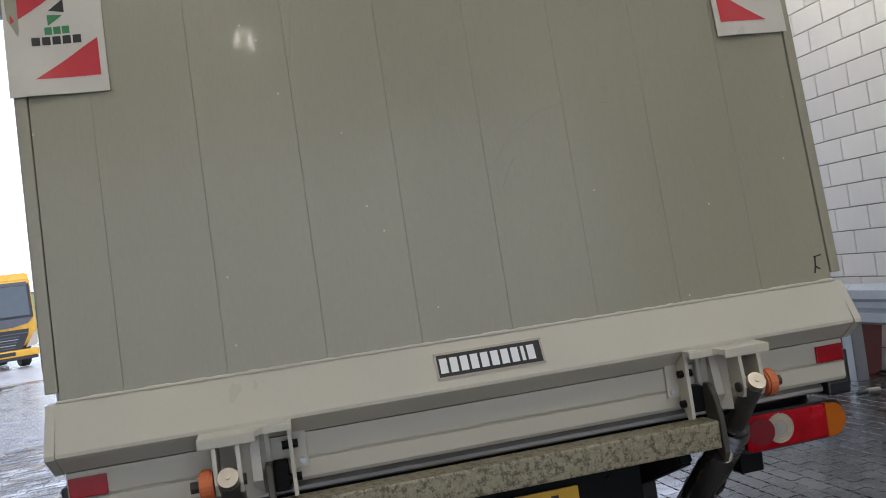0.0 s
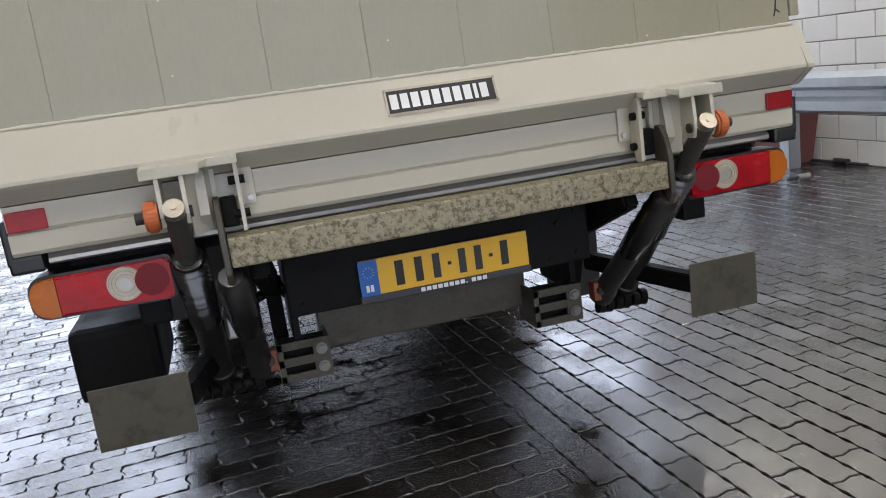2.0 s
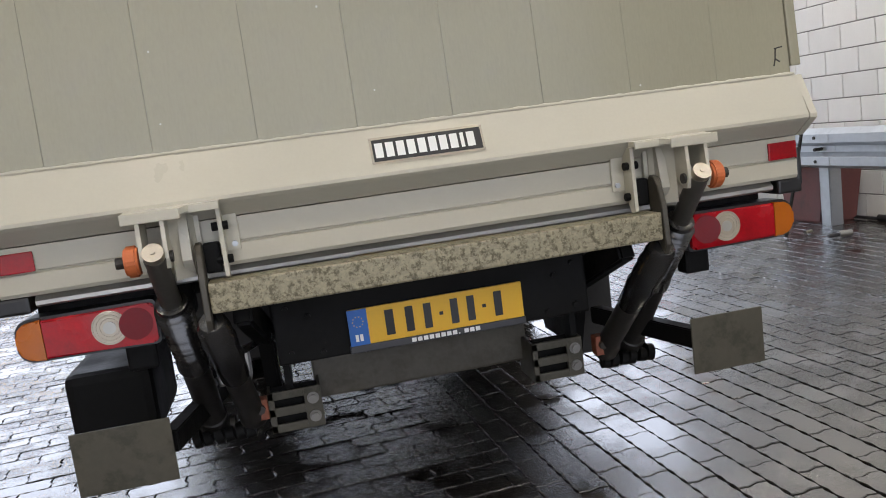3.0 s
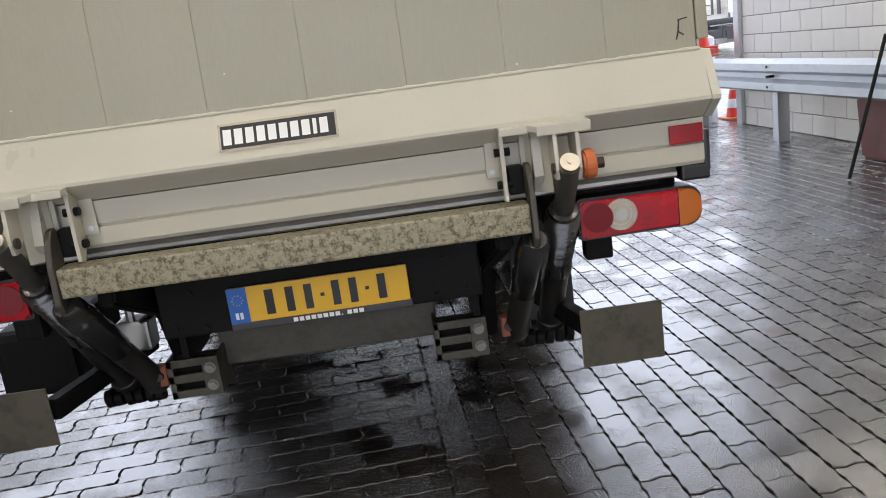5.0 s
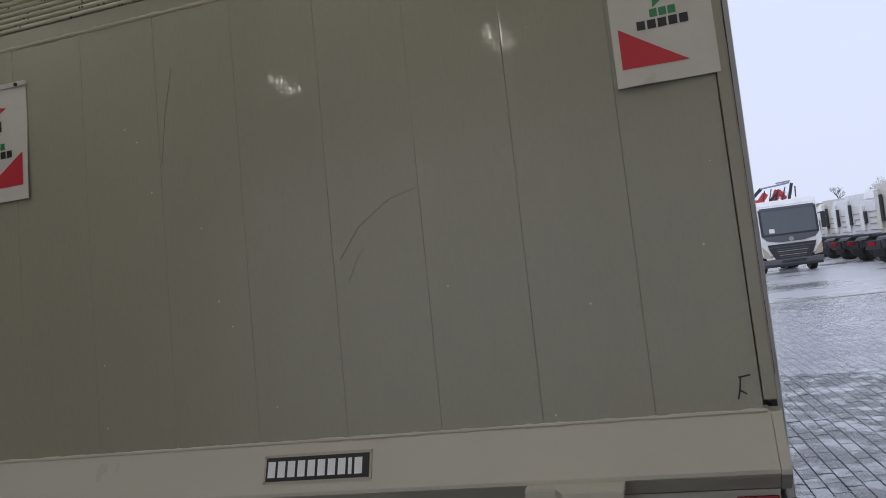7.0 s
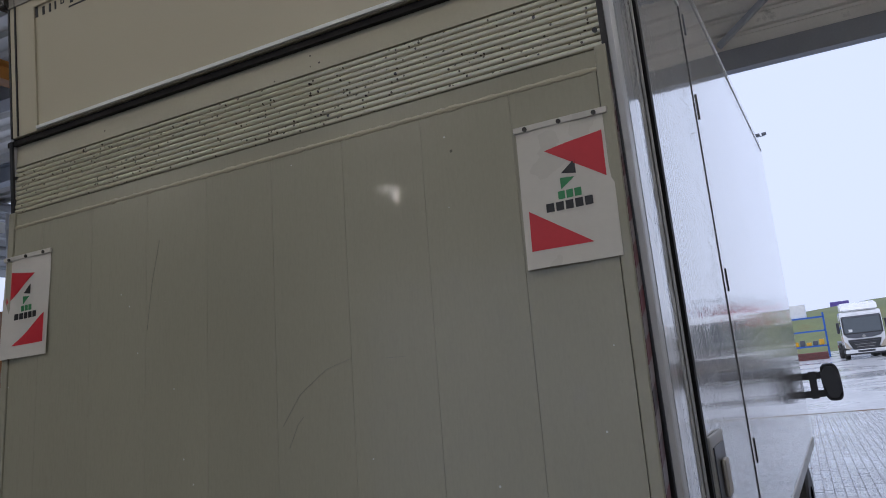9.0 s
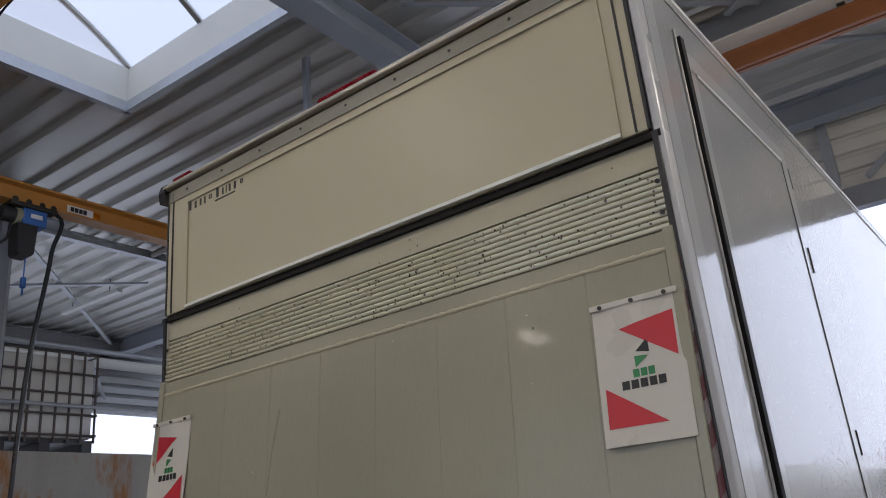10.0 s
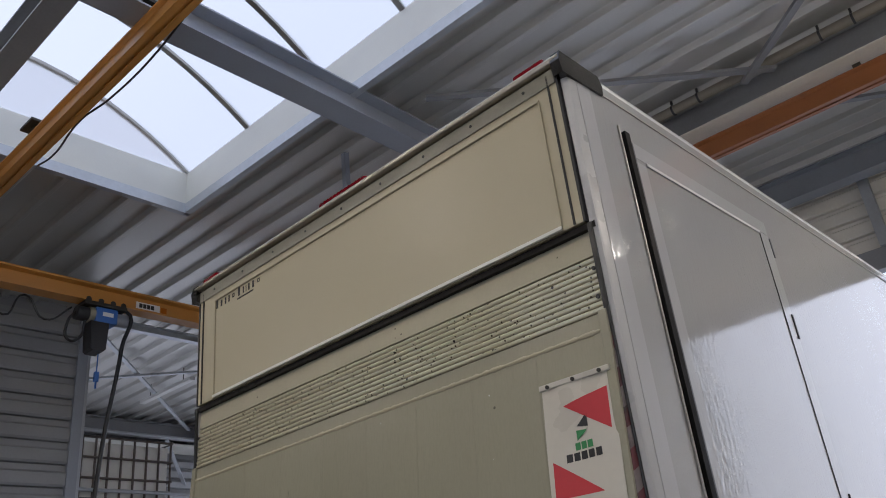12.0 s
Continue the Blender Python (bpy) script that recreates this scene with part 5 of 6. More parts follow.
for s in (-1, 1):
    bm = BM()
    xa, xb = (1.105, 1.142) if s > 0 else (1.08, 1.126)
    x0, x1 = sorted((s * xa, s * xb))
    prism(bm, [(0.078, 3.352), (0.070, 3.40), (0.08, 3.436), (0.30, 3.436), (0.315, 3.40), (0.31, 3.362)], "x", x0, x1)
    part("corner_cap", bm, bellows_rubber, truck)
    bm = BM()
    x0, x1 = sorted((s * 0.935, s * 1.065))
    box(bm, x0, x1, 0.095, 0.16, 3.433, 3.463, 0.01)
    part("marker_light", bm, dark_red_lens, truck, "small red marker light")
bm = BM()
box(bm, -0.14, 0.16, 0.095, 0.15, 3.433, 3.463, 0.01)
brake = part("high_brake_light", bm, dark_red_lens, truck, "row of red high-level brake light segments")
for i in range(12):
    bm = BM()
    tube(bm, (-0.115 + i * 0.0225, 0.096, 3.449), (-0.115 + i * 0.0225, 0.091, 3.449), 0.009, seg=8)
    part("segment", bm, dark_red_lens, brake)
# small dark lettering bars on the hatch
word = [(-0.975, 0.034), (-0.936, 0.03), (-0.90, 0.026), (-0.868, 0.02), (-0.79, 0.036), (-0.748, 0.02), (-0.722, 0.01), (-0.706, 0.026), (-0.674, 0.03)]
for x, w in word:
    bm = BM()
    box(bm, x + 0.03 + 0.2 * w, x + 0.03 + 0.62 * w, 0.0985, 0.0998, 3.268, 3.268 + (0.042 if w > 0.03 else 0.032))
    part("letter_bar", bm, ink, frame_ob)
for x in (-0.832, -0.628):
    bm = BM()
    for a, b, c, d in ((x, x + 0.018, 0, 0.004), (x, x + 0.018, 0.014, 0.018), (x, x + 0.004, 0.004, 0.014), (x + 0.014, x + 0.018, 0.004, 0.014)):
        box(bm, a + 0.03, b + 0.03, 0.0985, 0.0998, 3.278 + c, 3.278 + d)
    part("square_mark", bm, ink, frame_ob)
bm = BM()
box(bm, -0.76, -0.63, 0.0985, 0.0998, 3.252, 3.258)
part("letter_bar", bm, ink, frame_ob)

# right side: door, seams, hinges, latch
X = XS
DY0, DY1 = 0.4325, 1.417
bm = BM()
box(bm, X + 0.001, X + 0.016, DY0 - 0.043, DY0 - 0.012, 1.1, 3.25, 0.002)
part("door_bar", bm, black_steel, body)
bm = BM()
box(bm, X + 0.001, X + 0.008, DY0 - 0.062, DY0 - 0.055, 1.1, 3.27, 0.0015)
part("door_edge", bm, alu, body)
bm = BM()
box(bm, X + 0.001, X + 0.012, DY0 - 0.0115, DY0 + 0.004, 1.1, 3.22, 0.002)
part("door_lip", bm, truck_grey, body)
bm = BM()
box(bm, X + 0.0005, X + 0.006, DY0 + 0.085, DY1, 3.16, 3.172, 0.001)
part("door_top_trim", bm, white_print, body)
for y0, y1, z0, z1 in ((DY0 + 0.005, DY0 + 0.083, 1.1, 3.158), (DY0 + 0.005, DY1 + 0.088, 3.1735, 3.235), (DY1 + 0.0075, DY1 + 0.088, 1.1, 3.172), (YB + 0.001, YB + 0.075, 1.03, 3.36)):
    bm = BM()
    box(bm, X + 0.0003, X + 0.0014, y0, y1, z0, z1)
    part("side_border", bm, border_gloss, body)
bm = BM()
box(bm, X + 0.0005, X + 0.003, DY1, DY1 + 0.006, 1.1, 3.168)
part("door_gap", bm, ink, body)
for z in (3.11, 2.05, 1.40):
    bm = BM()
    box(bm, X + 0.0005, X + 0.005, DY1 + 0.09, DY1 + 0.101, z - 0.04, z + 0.05, 0.001)
    part("hinge", bm, truck_grey if z > 3 else black_steel, body)
bm = BM()
box(bm, X + 0.0005, X + 0.006, DY1 + 0.075, DY1 + 0.086, 2.705, 2.81, 0.001)
part("hinge", bm, ink, body)
bm = BM()
box(bm, X + 0.001, X + 0.012, 0.48, 0.72, 1.33, 1.57, 0.006)
latch = part("door_latch", bm, alu, body, "recessed steel paddle latch")
bm = BM()
box(bm, X + 0.0125, X + 0.016, 0.51, 0.69, 1.36, 1.54, 0.0015)
part("latch_cup", bm, truck_grey, latch)
bm = BM()
box(bm, X + 0.0165, X + 0.03, 0.57, 0.64, 1.40, 1.50, 0.006)
part("latch_paddle", bm, bright_steel, latch)
bm = BM()
box(bm, X + 0.0005, X + 0.004, YB, YE, 3.368, 3.374)
part("side_seam", bm, alu, body)
for s in (-1, 1):
    bm = BM()
    x0, x1 = (XS - 0.01, XS + 0.006) if s > 0 else (XN - 0.006, XN + 0.01)
    box(bm, x0, x1, YB + 0.1, YE, 0.96, 1.02, 0.004)
    part("side_rail", bm, alu, truck)
bm = BM()
box(bm, XN, XS, YB, YE, ZT + 0.001, ZT + 0.022, 0.008)
part("box_roof", bm, truck_white, truck)
bm = BM()
box(bm, -1.06, 1.06, 0.17, YE, 0.88, 0.995)
part("subframe", bm, black_steel, truck)

# ---- cab
CY = YE + 0.08
bm = BM()
prism(bm, [(CY, 0.66), (CY, 2.2), (CY + 0.15, 2.35), (CY + 1.05, 2.35), (CY + 1.45, 1.75), (CY + 1.62, 1.3), (CY + 1.65, 0.66)], "x", -0.98, 1.02)
bmesh.ops.bevel(bm, geom=bm.edges[:], offset=0.05, segments=2, affect="EDGES")
cab = part("cab", bm, truck_white, truck)
for s in (-1, 1):
    bm = BM()
    prism(bm, [(CY + 0.3, 1.5), (CY + 0.3, 2.15), (CY + 0.95, 2.15), (CY + 1.3, 1.6), (CY + 1.3, 1.5)], "x", 0.02 + s * 1.002 - 0.004, 0.02 + s * 1.002 + 0.004)
    part("side_window", bm, dark_glass, cab)
    # rounded housing, narrower at the top, tilted a little outwards
    bm = BM()
    x0, x1, zm = 1.225, 1.375, 1.385
    ring = []
    for k in range(20):
        a = 2 * math.pi * k / 20
        ca, sa = math.cos(a), math.sin(a)
        ring.append((0.02 + s * ((x0 + x1) / 2 + 0.078 * math.copysign(abs(ca) ** 0.55, ca) - 0.012 * sa), zm + 0.165 * math.copysign(abs(sa) ** 0.6, sa)))
    prism(bm, ring, "y", CY + 0.78, CY + 0.94)
    bmesh.ops.bevel(bm, geom=[e for e in bm.edges if abs(e.verts[0].co.y - e.verts[1].co.y) < 1e-6], offset=0.025, segments=3, affect="EDGES")
    mir = part("mirror", bm, dark_plastic, truck, "large black door mirror on two arms", smooth=True)
    bm = BM()
    for z in (1.29, 1.45):
        bar(bm, (0.02 + s * 0.98, CY + 0.82, z), (0.02 + s * 1.24, CY + 0.86, z), 0.05, 0.06, bevel=0.008)
    bar(bm, (0.02 + s * 1.15, CY + 0.84, 1.25), (0.02 + s * 1.15, CY + 0.84, 1.49), 0.06, 0.05, (0, 1, 0))
    part("mirror_arm", bm, dark_plastic, mir)

# ---- warning banners hung on the platform
def banner(x0, x1, z0, z1):
    """A stiff printed sheet on a strip, curling a little at its lower edge."""
    t = thing("warning_banner", "white and red vinyl warning banner hung on the tail lift", "banner", group="warning banners")
    W, H, n = x1 - x0, z1 - z0, 14

    def y_at(u, v):
        y = LEAN * (z0 + v * H - 1.26) - 0.006
        return y - 0.012 * max(0, 0.35 - v) ** 1.5 * 3 * (0.5 + 0.5 * math.sin(3.1 * u + 0.4)) - 0.003 * math.sin(7 * u + 5 * v)

    def patch(tri, mat, name, parent, off, steps=10):
        b = BM()
        A, B, C = tri
        grid = {}
        for i in range(steps + 1):
            for j in range(steps + 1 - i):
                u = A[0] + (B[0] - A[0]) * i / steps + (C[0] - A[0]) * j / steps
                v = A[1] + (B[1] - A[1]) * i / steps + (C[1] - A[1]) * j / steps
                grid[i, j] = b.verts.new((x0 + u * W, y_at(u, v) - off, z0 + v * H))
        for i in range(steps):
            for j in range(steps - i):
                b.faces.new((grid[i, j], grid[i + 1, j], grid[i, j + 1]))
                if i + j < steps - 1:
                    b.faces.new((grid[i + 1, j], grid[i + 1, j + 1], grid[i, j + 1]))
        part(name, b, mat, parent)
    b = BM()
    front, rear = {}, {}
    for i in range(n + 1):
        for j in range(n + 1):
            u, v = i / n, j / n
            front[i, j] = b.verts.new((x0 + u * W, y_at(u, v), z0 + v * H))
            rear[i, j] = b.verts.new((x0 + u * W, y_at(u, v) + 0.002, z0 + v * H))
    for i in range(n):
        for j in range(n):
            b.faces.new((front[i, j], front[i + 1, j], front[i + 1, j + 1], front[i, j + 1]))
            b.faces.new((rear[i, j], rear[i, j + 1], rear[i + 1, j + 1], rear[i + 1, j]))
    for i in range(n):
        for e in (0, n):
            b.faces.new((front[i, e], front[i + 1, e], rear[i + 1, e], rear[i, e]))
            b.faces.new((front[e, i], front[e, i + 1], rear[e, i + 1], rear[e, i]))
    sh = part("sheet", b, banner_white, t, smooth=True)
    m = -1 if x0 < 0 else 1

    def U(u):
        return u if m > 0 else 1 - u
    patch(((U(0.30), 0.80), (U(0.93), 0.86), (U(0.93), 0.54)), banner_red, "red_triangle", sh, 0.0012)
    patch(((U(0.07), 0.40), (U(0.07), 0.12), (U(0.73), 0.12)), banner_red, "red_triangle", sh, 0.0012)
    patch(((0.46, 0.62), (0.62, 0.60), (0.62, 0.70)), ink, "logo_shape", sh, 0.0012, 4)
    patch(((0.44, 0.59), (0.44, 0.51), (0.60, 0.58)), logo_green, "logo_shape", sh, 0.0012, 4)

    def strip(ua, ub, va, vb, mat):
        b = BM()
        for ka in range(4):
            a0, a1 = ua + (ub - ua) * ka / 4, ua + (ub - ua) * (ka + 1) / 4
            b.faces.new([b.verts.new((x0 + u * W, y_at(u, v) - 0.0012, z0 + v * H)) for u, v in ((a0, va), (a1, va), (a1, vb), (a0, vb))])
        part("word_bar", b, mat, sh)
    for k in range(3):
        strip(0.40 + k * 0.09, 0.475 + k * 0.09, 0.445, 0.50, logo_green)
    for k in range(5):
        strip(0.26 + k * 0.105, 0.345 + k * 0.105, 0.37, 0.43, ink)
    b = BM()
    box(b, x0 - 0.004, x1 + 0.004, LEAN * (z1 - 1.26) - 0.012, LEAN * (z1 - 1.26) - 0.001, z1 - 0.012, z1 + 0.004, 0.003)
    st = part("hanging_strip", b, banner_white, t)
    for u in (0.12, 0.5, 0.88):
        b = BM()
        tube(b, (x0 + u * W, LEAN * (z1 - 1.26) - 0.012, z1 - 0.006), (x0 + u * W, LEAN * (z1 - 1.26) - 0.016, z1 - 0.006), 0.006, seg=8)
        part("screw", b, grime_steel, st)
    return t


banner(0.858, 1.092, 2.034, 2.395)
banner(-1.118, -0.880, 2.030, 2.390)

# ---------------------------------------------------------------- loose things in the hall
ibc = thing("liquid_container", "white plastic liquid container in a rusty wire cage", "container", HALL @ pose(XL - 0.62, 2.9, 3.12))
bm = BM()
box(bm, -0.5, 0.5, -0.55, 0.55, 0.16, 1.1, 0.05)
part("tank", bm, tank_plastic, ibc, smooth=True)
bm = BM()
box(bm, -0.5, 0.5, -0.56, 0.56, 0.11, 0.15)
for y in (-0.5, 0, 0.5):
    box(bm, -0.5, 0.5, y - 0.06, y + 0.06, 0.0, 0.11)
part("pallet", bm, dark_plastic, ibc)
for i in range(8):
    y = -0.56 + i * 0.16
    bm = BM()
    tube(bm, (0.525, y, 0.12), (0.525, y, 1.16), 0.014, seg=8)
    part("cage_bar", bm, cage_steel, ibc)
for i in range(5):
    bm = BM()
    z = 0.2 + i * 0.235
    tube(bm, (0.535, -0.58, z), (0.535, 0.58, z), 0.014, seg=8)
    part("cage_bar", bm, cage_steel, ibc)
    bm = BM()
    tube(bm, (-0.5, 0.575, z), (0.53, 0.575, z), 0.011, seg=8)
    part("cage_bar", bm, cage_steel, ibc)
bm = BM()
tube(bm, (0.0, 0.0, 1.1), (0.0, 0.0, 1.16), 0.09, seg=16)
part("cap", bm, dark_plastic, ibc)

barrier = thing("handrail", "galvanised tube handrail on the ledge", "handrail", HALL)
for z in (3.64, 4.32):
    bm = BM()
    tube(bm, (XL - 0.02, 2.25, z), (XL - 0.02, 9.0, z), 0.022, seg=10)
    part("rail", bm, galv, barrier)
for y in (4.6, 6.8, 8.9):
    bm = BM()
    tube(bm, (XL - 0.02, y, 3.12), (XL - 0.02, y, 4.34), 0.024, seg=10)
    part("post", bm, galv, barrier)


lance = thing("wash_lance", "dark wash lance with a bright nozzle lying by the wall", "wash lance", HALL)
bm = BM()
tube(bm, (4.60, 3.9, 0.02), (4.63, 3.25, 0.02), 0.014, seg=10)
part("lance_tube", bm, dark_plastic, lance, smooth=True)
bm = BM()
tube(bm, (4.605, 3.58, 0.03), (4.615, 3.44, 0.03), 0.03, seg=12)
part("grip", bm, black_rubber, lance, smooth=True)
nozzle = thing("hose_nozzle", "short bright metal hose nozzle lying on the paving", "hose nozzle", HALL)
bm = BM()
tube(bm, (3.93, 3.25, 0.028), (4.03, 3.235, 0.028), 0.026, seg=14)
part("sleeve", bm, alu, nozzle, smooth=True)
bm = BM()
tube(bm, (3.84, 3.262, 0.022), (3.93, 3.25, 0.026), 0.016, seg=12)
part("stem", bm, dark_plastic, nozzle, smooth=True)


def cone(p, h=0.62, stacked=0, lean_x=0.0):
    t = thing("traffic_cone", "red and white traffic cones stacked on each other" if stacked else "red and white traffic cone", "traffic cone", HALL @ pose(*p, lean_x), group="traffic cones")
    for k in range(stacked + 1):
        z = k * 0.035
        b = BM()
        box(b, -0.17, 0.17, -0.17, 0.17, z, z + 0.025, 0.006)
        part("base", b, cone_red if k else orange_rubber, t)
    z = stacked * 0.035 + 0.02
    bands = [(0, .22, cone_red), (.22, .42, cone_white), (.42, .62, cone_red), (.62, .80, cone_white), (.80, 1, cone_red)]
    for a, c, mt in bands:
        b = BM()
        tube(b, (0, 0, z + a * h), (0, 0, z + c * h), 0.12 - 0.09 * a, 0.12 - 0.09 * c, seg=24)
        part("band", b, mt, t, smooth=True)
    return t


cone((XR + 0.11, 7.70, 0.836), 0.58, 3)
cone((XR + 0.67, 8.0, 0.0), 0.56, 0)
bm = BM()
tube(bm, (XR + 0.31, 7.99, 0), (XR + 0.31, 7.99, 1.05), 0.11, seg=24)
tube(bm, (XR + 0.31, 7.99, 1.05), (XR + 0.31, 7.99, 1.09), 0.11, 0.05, seg=24)
solid("bollard", bm, galv, "grey steel bollard at the end of the wall", "bollard", smooth=True, at=HALL)

bm = BM()
prism(bm, [(4.28, 0.0), (4.62, 0.0), (4.62, 0.50), (4.30, 0.50)], "y", 3.84, 4.3)
for v in bm.verts:
    v.co.y += (4.62 - v.co.x) * 0.15 + (0.12 if v.co.z > 0.3 and v.co.y > 4.0 else 0) - (0.1 if v.co.z > 0.3 and v.co.y <= 4.0 else 0)
bmesh.ops.bevel(bm, geom=bm.edges[:], offset=0.02, segments=2, affect="EDGES")
solid("plastic_tub", bm, red_brown, "dull red-brown tub behind the guard rail", "tub", at=HALL)
bm = BM()
tube(bm, (3.70, 3.58, 0.012), (4.17, 3.86, 1.02), 0.014, seg=10)
stick = solid("broom_stick", bm, black_steel, "dark stick leaning against the guard rail", "stick", at=HALL)
bm = BM()
tube(bm, (3.86, 3.55, 0.02), (3.94, 3.58, 0.022), 0.014, seg=10)
solid("metal_tube", bm, bright_steel, "short shiny tube lying on the paving", "metal tube", at=HALL)

# ---------------------------------------------------------------- the yard
def big_wheel(parent, x, y, r=0.5, w=0.3, s=1, mat=None):
    return wheel(x, y, r, w, parent, s, mat)


def cab_truck(at, paint, label, kind="tractor", height=3.0, crane=False, deflector=False, alt=False):
    """A forward-control lorry facing -y, standing at its front bumper."""
    t = thing("lorry", label, "truck", at, group="parked lorries")
    H = height
    b = BM()
    prism(b, [(0.0, 0.75), (-0.02, 1.5), (0.12, H - 0.25), (0.3, H), (2.1, H), (2.1, 0.85), (1.2, 0.95), (0.9, 1.25), (0.3, 1.2), (0.2, 0.7)], "x", -1.22, 1.22)
    bmesh.ops.bevel(b, geom=b.edges[:], offset=0.05, segments=2, affect="EDGES")
    c = part("cab", b, paint, t)
    b = BM()
    prism(b, [(-0.03, 1.62), (0.065, H - 0.36), (0.11, H - 0.36), (0.03, 1.62)], "x", -1.17, 1.17)
    part("windscreen_surround", b, dark_plastic, c)
    b = BM()
    prism(b, [(-0.045, 1.7), (0.052, H - 0.42), (0.10, H - 0.42), (0.02, 1.7)], "x", -1.08, 1.08)
    part("windscreen", b, dark_glass, c)
    b = BM()
    prism(b, [(-0.048, 1.76), (-0.038, 1.94), (-0.03, 1.94), (-0.04, 1.76)], "x", -0.84, -0.62)
    part("permit_sheet", b, white_print, c)
    b = BM()
    box(b, -1.1, 1.1, 0.03, 0.1, H - 0.42, H - 0.3, 0.01)
    part("sun_visor", b, truck_grey, c)
    b = BM()
    prism(b, [(-1.14, 1.62), (1.14, 1.62), (0.98, 1.44), (0.5, 1.34), (-0.5, 1.34), (-0.98, 1.44)], "y", -0.05, 0.0)
    part("cowl", b, truck_grey, c)
    b = BM()
    prism(b, [(-0.98, 1.26), (0.98, 1.26), (0.94, 1.08), (0.72, 0.62), (-0.72, 0.62), (-0.94, 1.08)], "y", -0.065, 0.0)
    g = part("grille", b, dark_plastic, c)
    for k in range(5):
        b = BM()
        w = 0.5 + 0.04 * k
        box(b, -w, w, -0.08, -0.066, 0.68 + k * 0.085, 0.705 + k * 0.085)
        part("slat", b, alu if k % 2 else truck_grey, g)
    b = BM()
    box(b, -0.94, 0.94, -0.082, -0.066, 1.12, 1.15)
    part("slat", b, truck_grey, g)
    b = BM()
    tube(b, (0, -0.085, 1.44), (0, -0.051, 1.44), 0.1, seg=16)
    part("badge", b, alu, c)
    b = BM()
    box(b, -1.22, 1.22, -0.08, 0.35, 0.38, 0.615, 0.05)
    bumper = part("bumper", b, truck_grey if crane else paint, t)
    b = BM()
    box(b, -1.18, 1.18, -0.05, 0.3, 0.28, 0.378, 0.03)
    part("skirt", b, dark_plastic, bumper)
    b = BM()
    box(b, -0.5, 0.5, -0.088, -0.078, 0.44, 0.56, 0.004)
    part("air_slot", b, dark_plastic, bumper)
    for s in (-1, 1):
        b = BM()
        prism(b, [(s * 0.84, 0.66), (s * 1.17, 0.72), (s * 1.2, 1.2), (s * 1.04, 1.0)], "y", -0.06, 0.02)
        part("headlight", b, clear_lens, c)
        b = BM()
        box(b, s * 1.225 - 0.01, s * 1.225 + 0.01, 0.45, 1.3, 1.6, H - 0.5, 0.008)
        part("side_window", b, dark_glass, c)
        b = BM()
        box(b, s * 1.42 - 0.09, s * 1.42 + 0.09, 0.02, 0.16, 1.75, 2.45, 0.04)
        m = part("mirror", b, dark_plastic, t)
        b = BM()
        bar(b, (s * 1.2, 0.15, 2.4), (s * 1.42, 0.1, 2.4), 0.04, 0.04)
        part("mirror_arm", b, dark_plastic, m)
        b = BM()
        bar(b, (s * 0.3, -0.03, 1.66), (s * 0.75, -0.02, 1.7), 0.02, 0.02)
        part("wiper", b, ink, c)
        big_wheel(t, s * 1.05, 1.3, s=s)
        for y in ((4.6, 5.9) if kind != "tractor" else (5.0,)):
            big_wheel(t, s * 0.98, y, w=0.5, s=s)
        if kind == "tractor":
            b = BM()
            box(b, s * 0.4 - 0.05, s * 0.4 + 0.05, 2.0, 6.1, 0.72, 0.98)
            part("chassis_rail", b, dark_plastic, t)
            b = BM()
            turn = [radians(-5 + 20 * q) for q in range(10)]
            prism(b, [(5.0 - 0.615 * math.cos(u), 0.5 + 0.615 * math.sin(u)) for u in turn] + [(5.0 - 0.585 * math.cos(u), 0.5 + 0.585 * math.sin(u)) for u in turn[::-1]], "x", s * 0.98 - 0.28, s * 0.98 + 0.28)
            part("mudguard", b, dark_plastic, t)
            b = BM()
            box(b, s * 0.86 - 0.3, s * 0.86 + 0.3, 6.02, 6.1, 0.62, 0.98, 0.03)
            lb = part("lamp_board", b, dark_plastic, t)
            b = BM()
            box(b, s * 0.93 - 0.17, s * 0.93 + 0.17, 6.101, 6.14, 0.78, 0.91, 0.02)
            part("tail_light", b, red_lens, lb)
            b = BM()
            box(b, s * 0.98 - 0.26, s * 0.98 + 0.26, 5.66, 5.68, 0.3, 0.62)
            part("mud_flap", b, tyre_rubber, t)
            b = BM()
            tube(b, (s * 0.85, 2.5, 0.75), (s * 0.85, 3.7, 0.75), 0.34, seg=16)
            part("fuel_tank", b, alu if s > 0 else dark_plastic, t, smooth=True)
        else:
            b = BM()
            box(b, s * 0.4 - 0.05, s * 0.4 + 0.05, 2.0, 6.4, 0.75, 1.02)
            part("chassis_rail", b, truck_grey, t)
            b = BM()
            box(b, s * 1.0 - 0.25, s * 1.0 + 0.25, 6.3, 6.38, 0.75, 0.92, 0.02)
            part("tail_light", b, red_lens, t)
            b = BM()
            box(b, s * 0.98 - 0.28, s * 0.98 + 0.28, 4.3, 5.5, 1.05, 1.12, 0.03)
            part("mudguard", b, truck_grey, t)
    if deflector:
        b = BM()
        prism(b, [(0.15, H + 0.02), (0.45, H + 0.5), (1.7, H + 0.62), (2.0, H + 0.02)], "x", -1.1, 1.1)
        bmesh.ops.bevel(b, geom=b.edges[:], offset=0.08, segments=2, affect="EDGES")
        part("roof_deflector", b, paint, t)
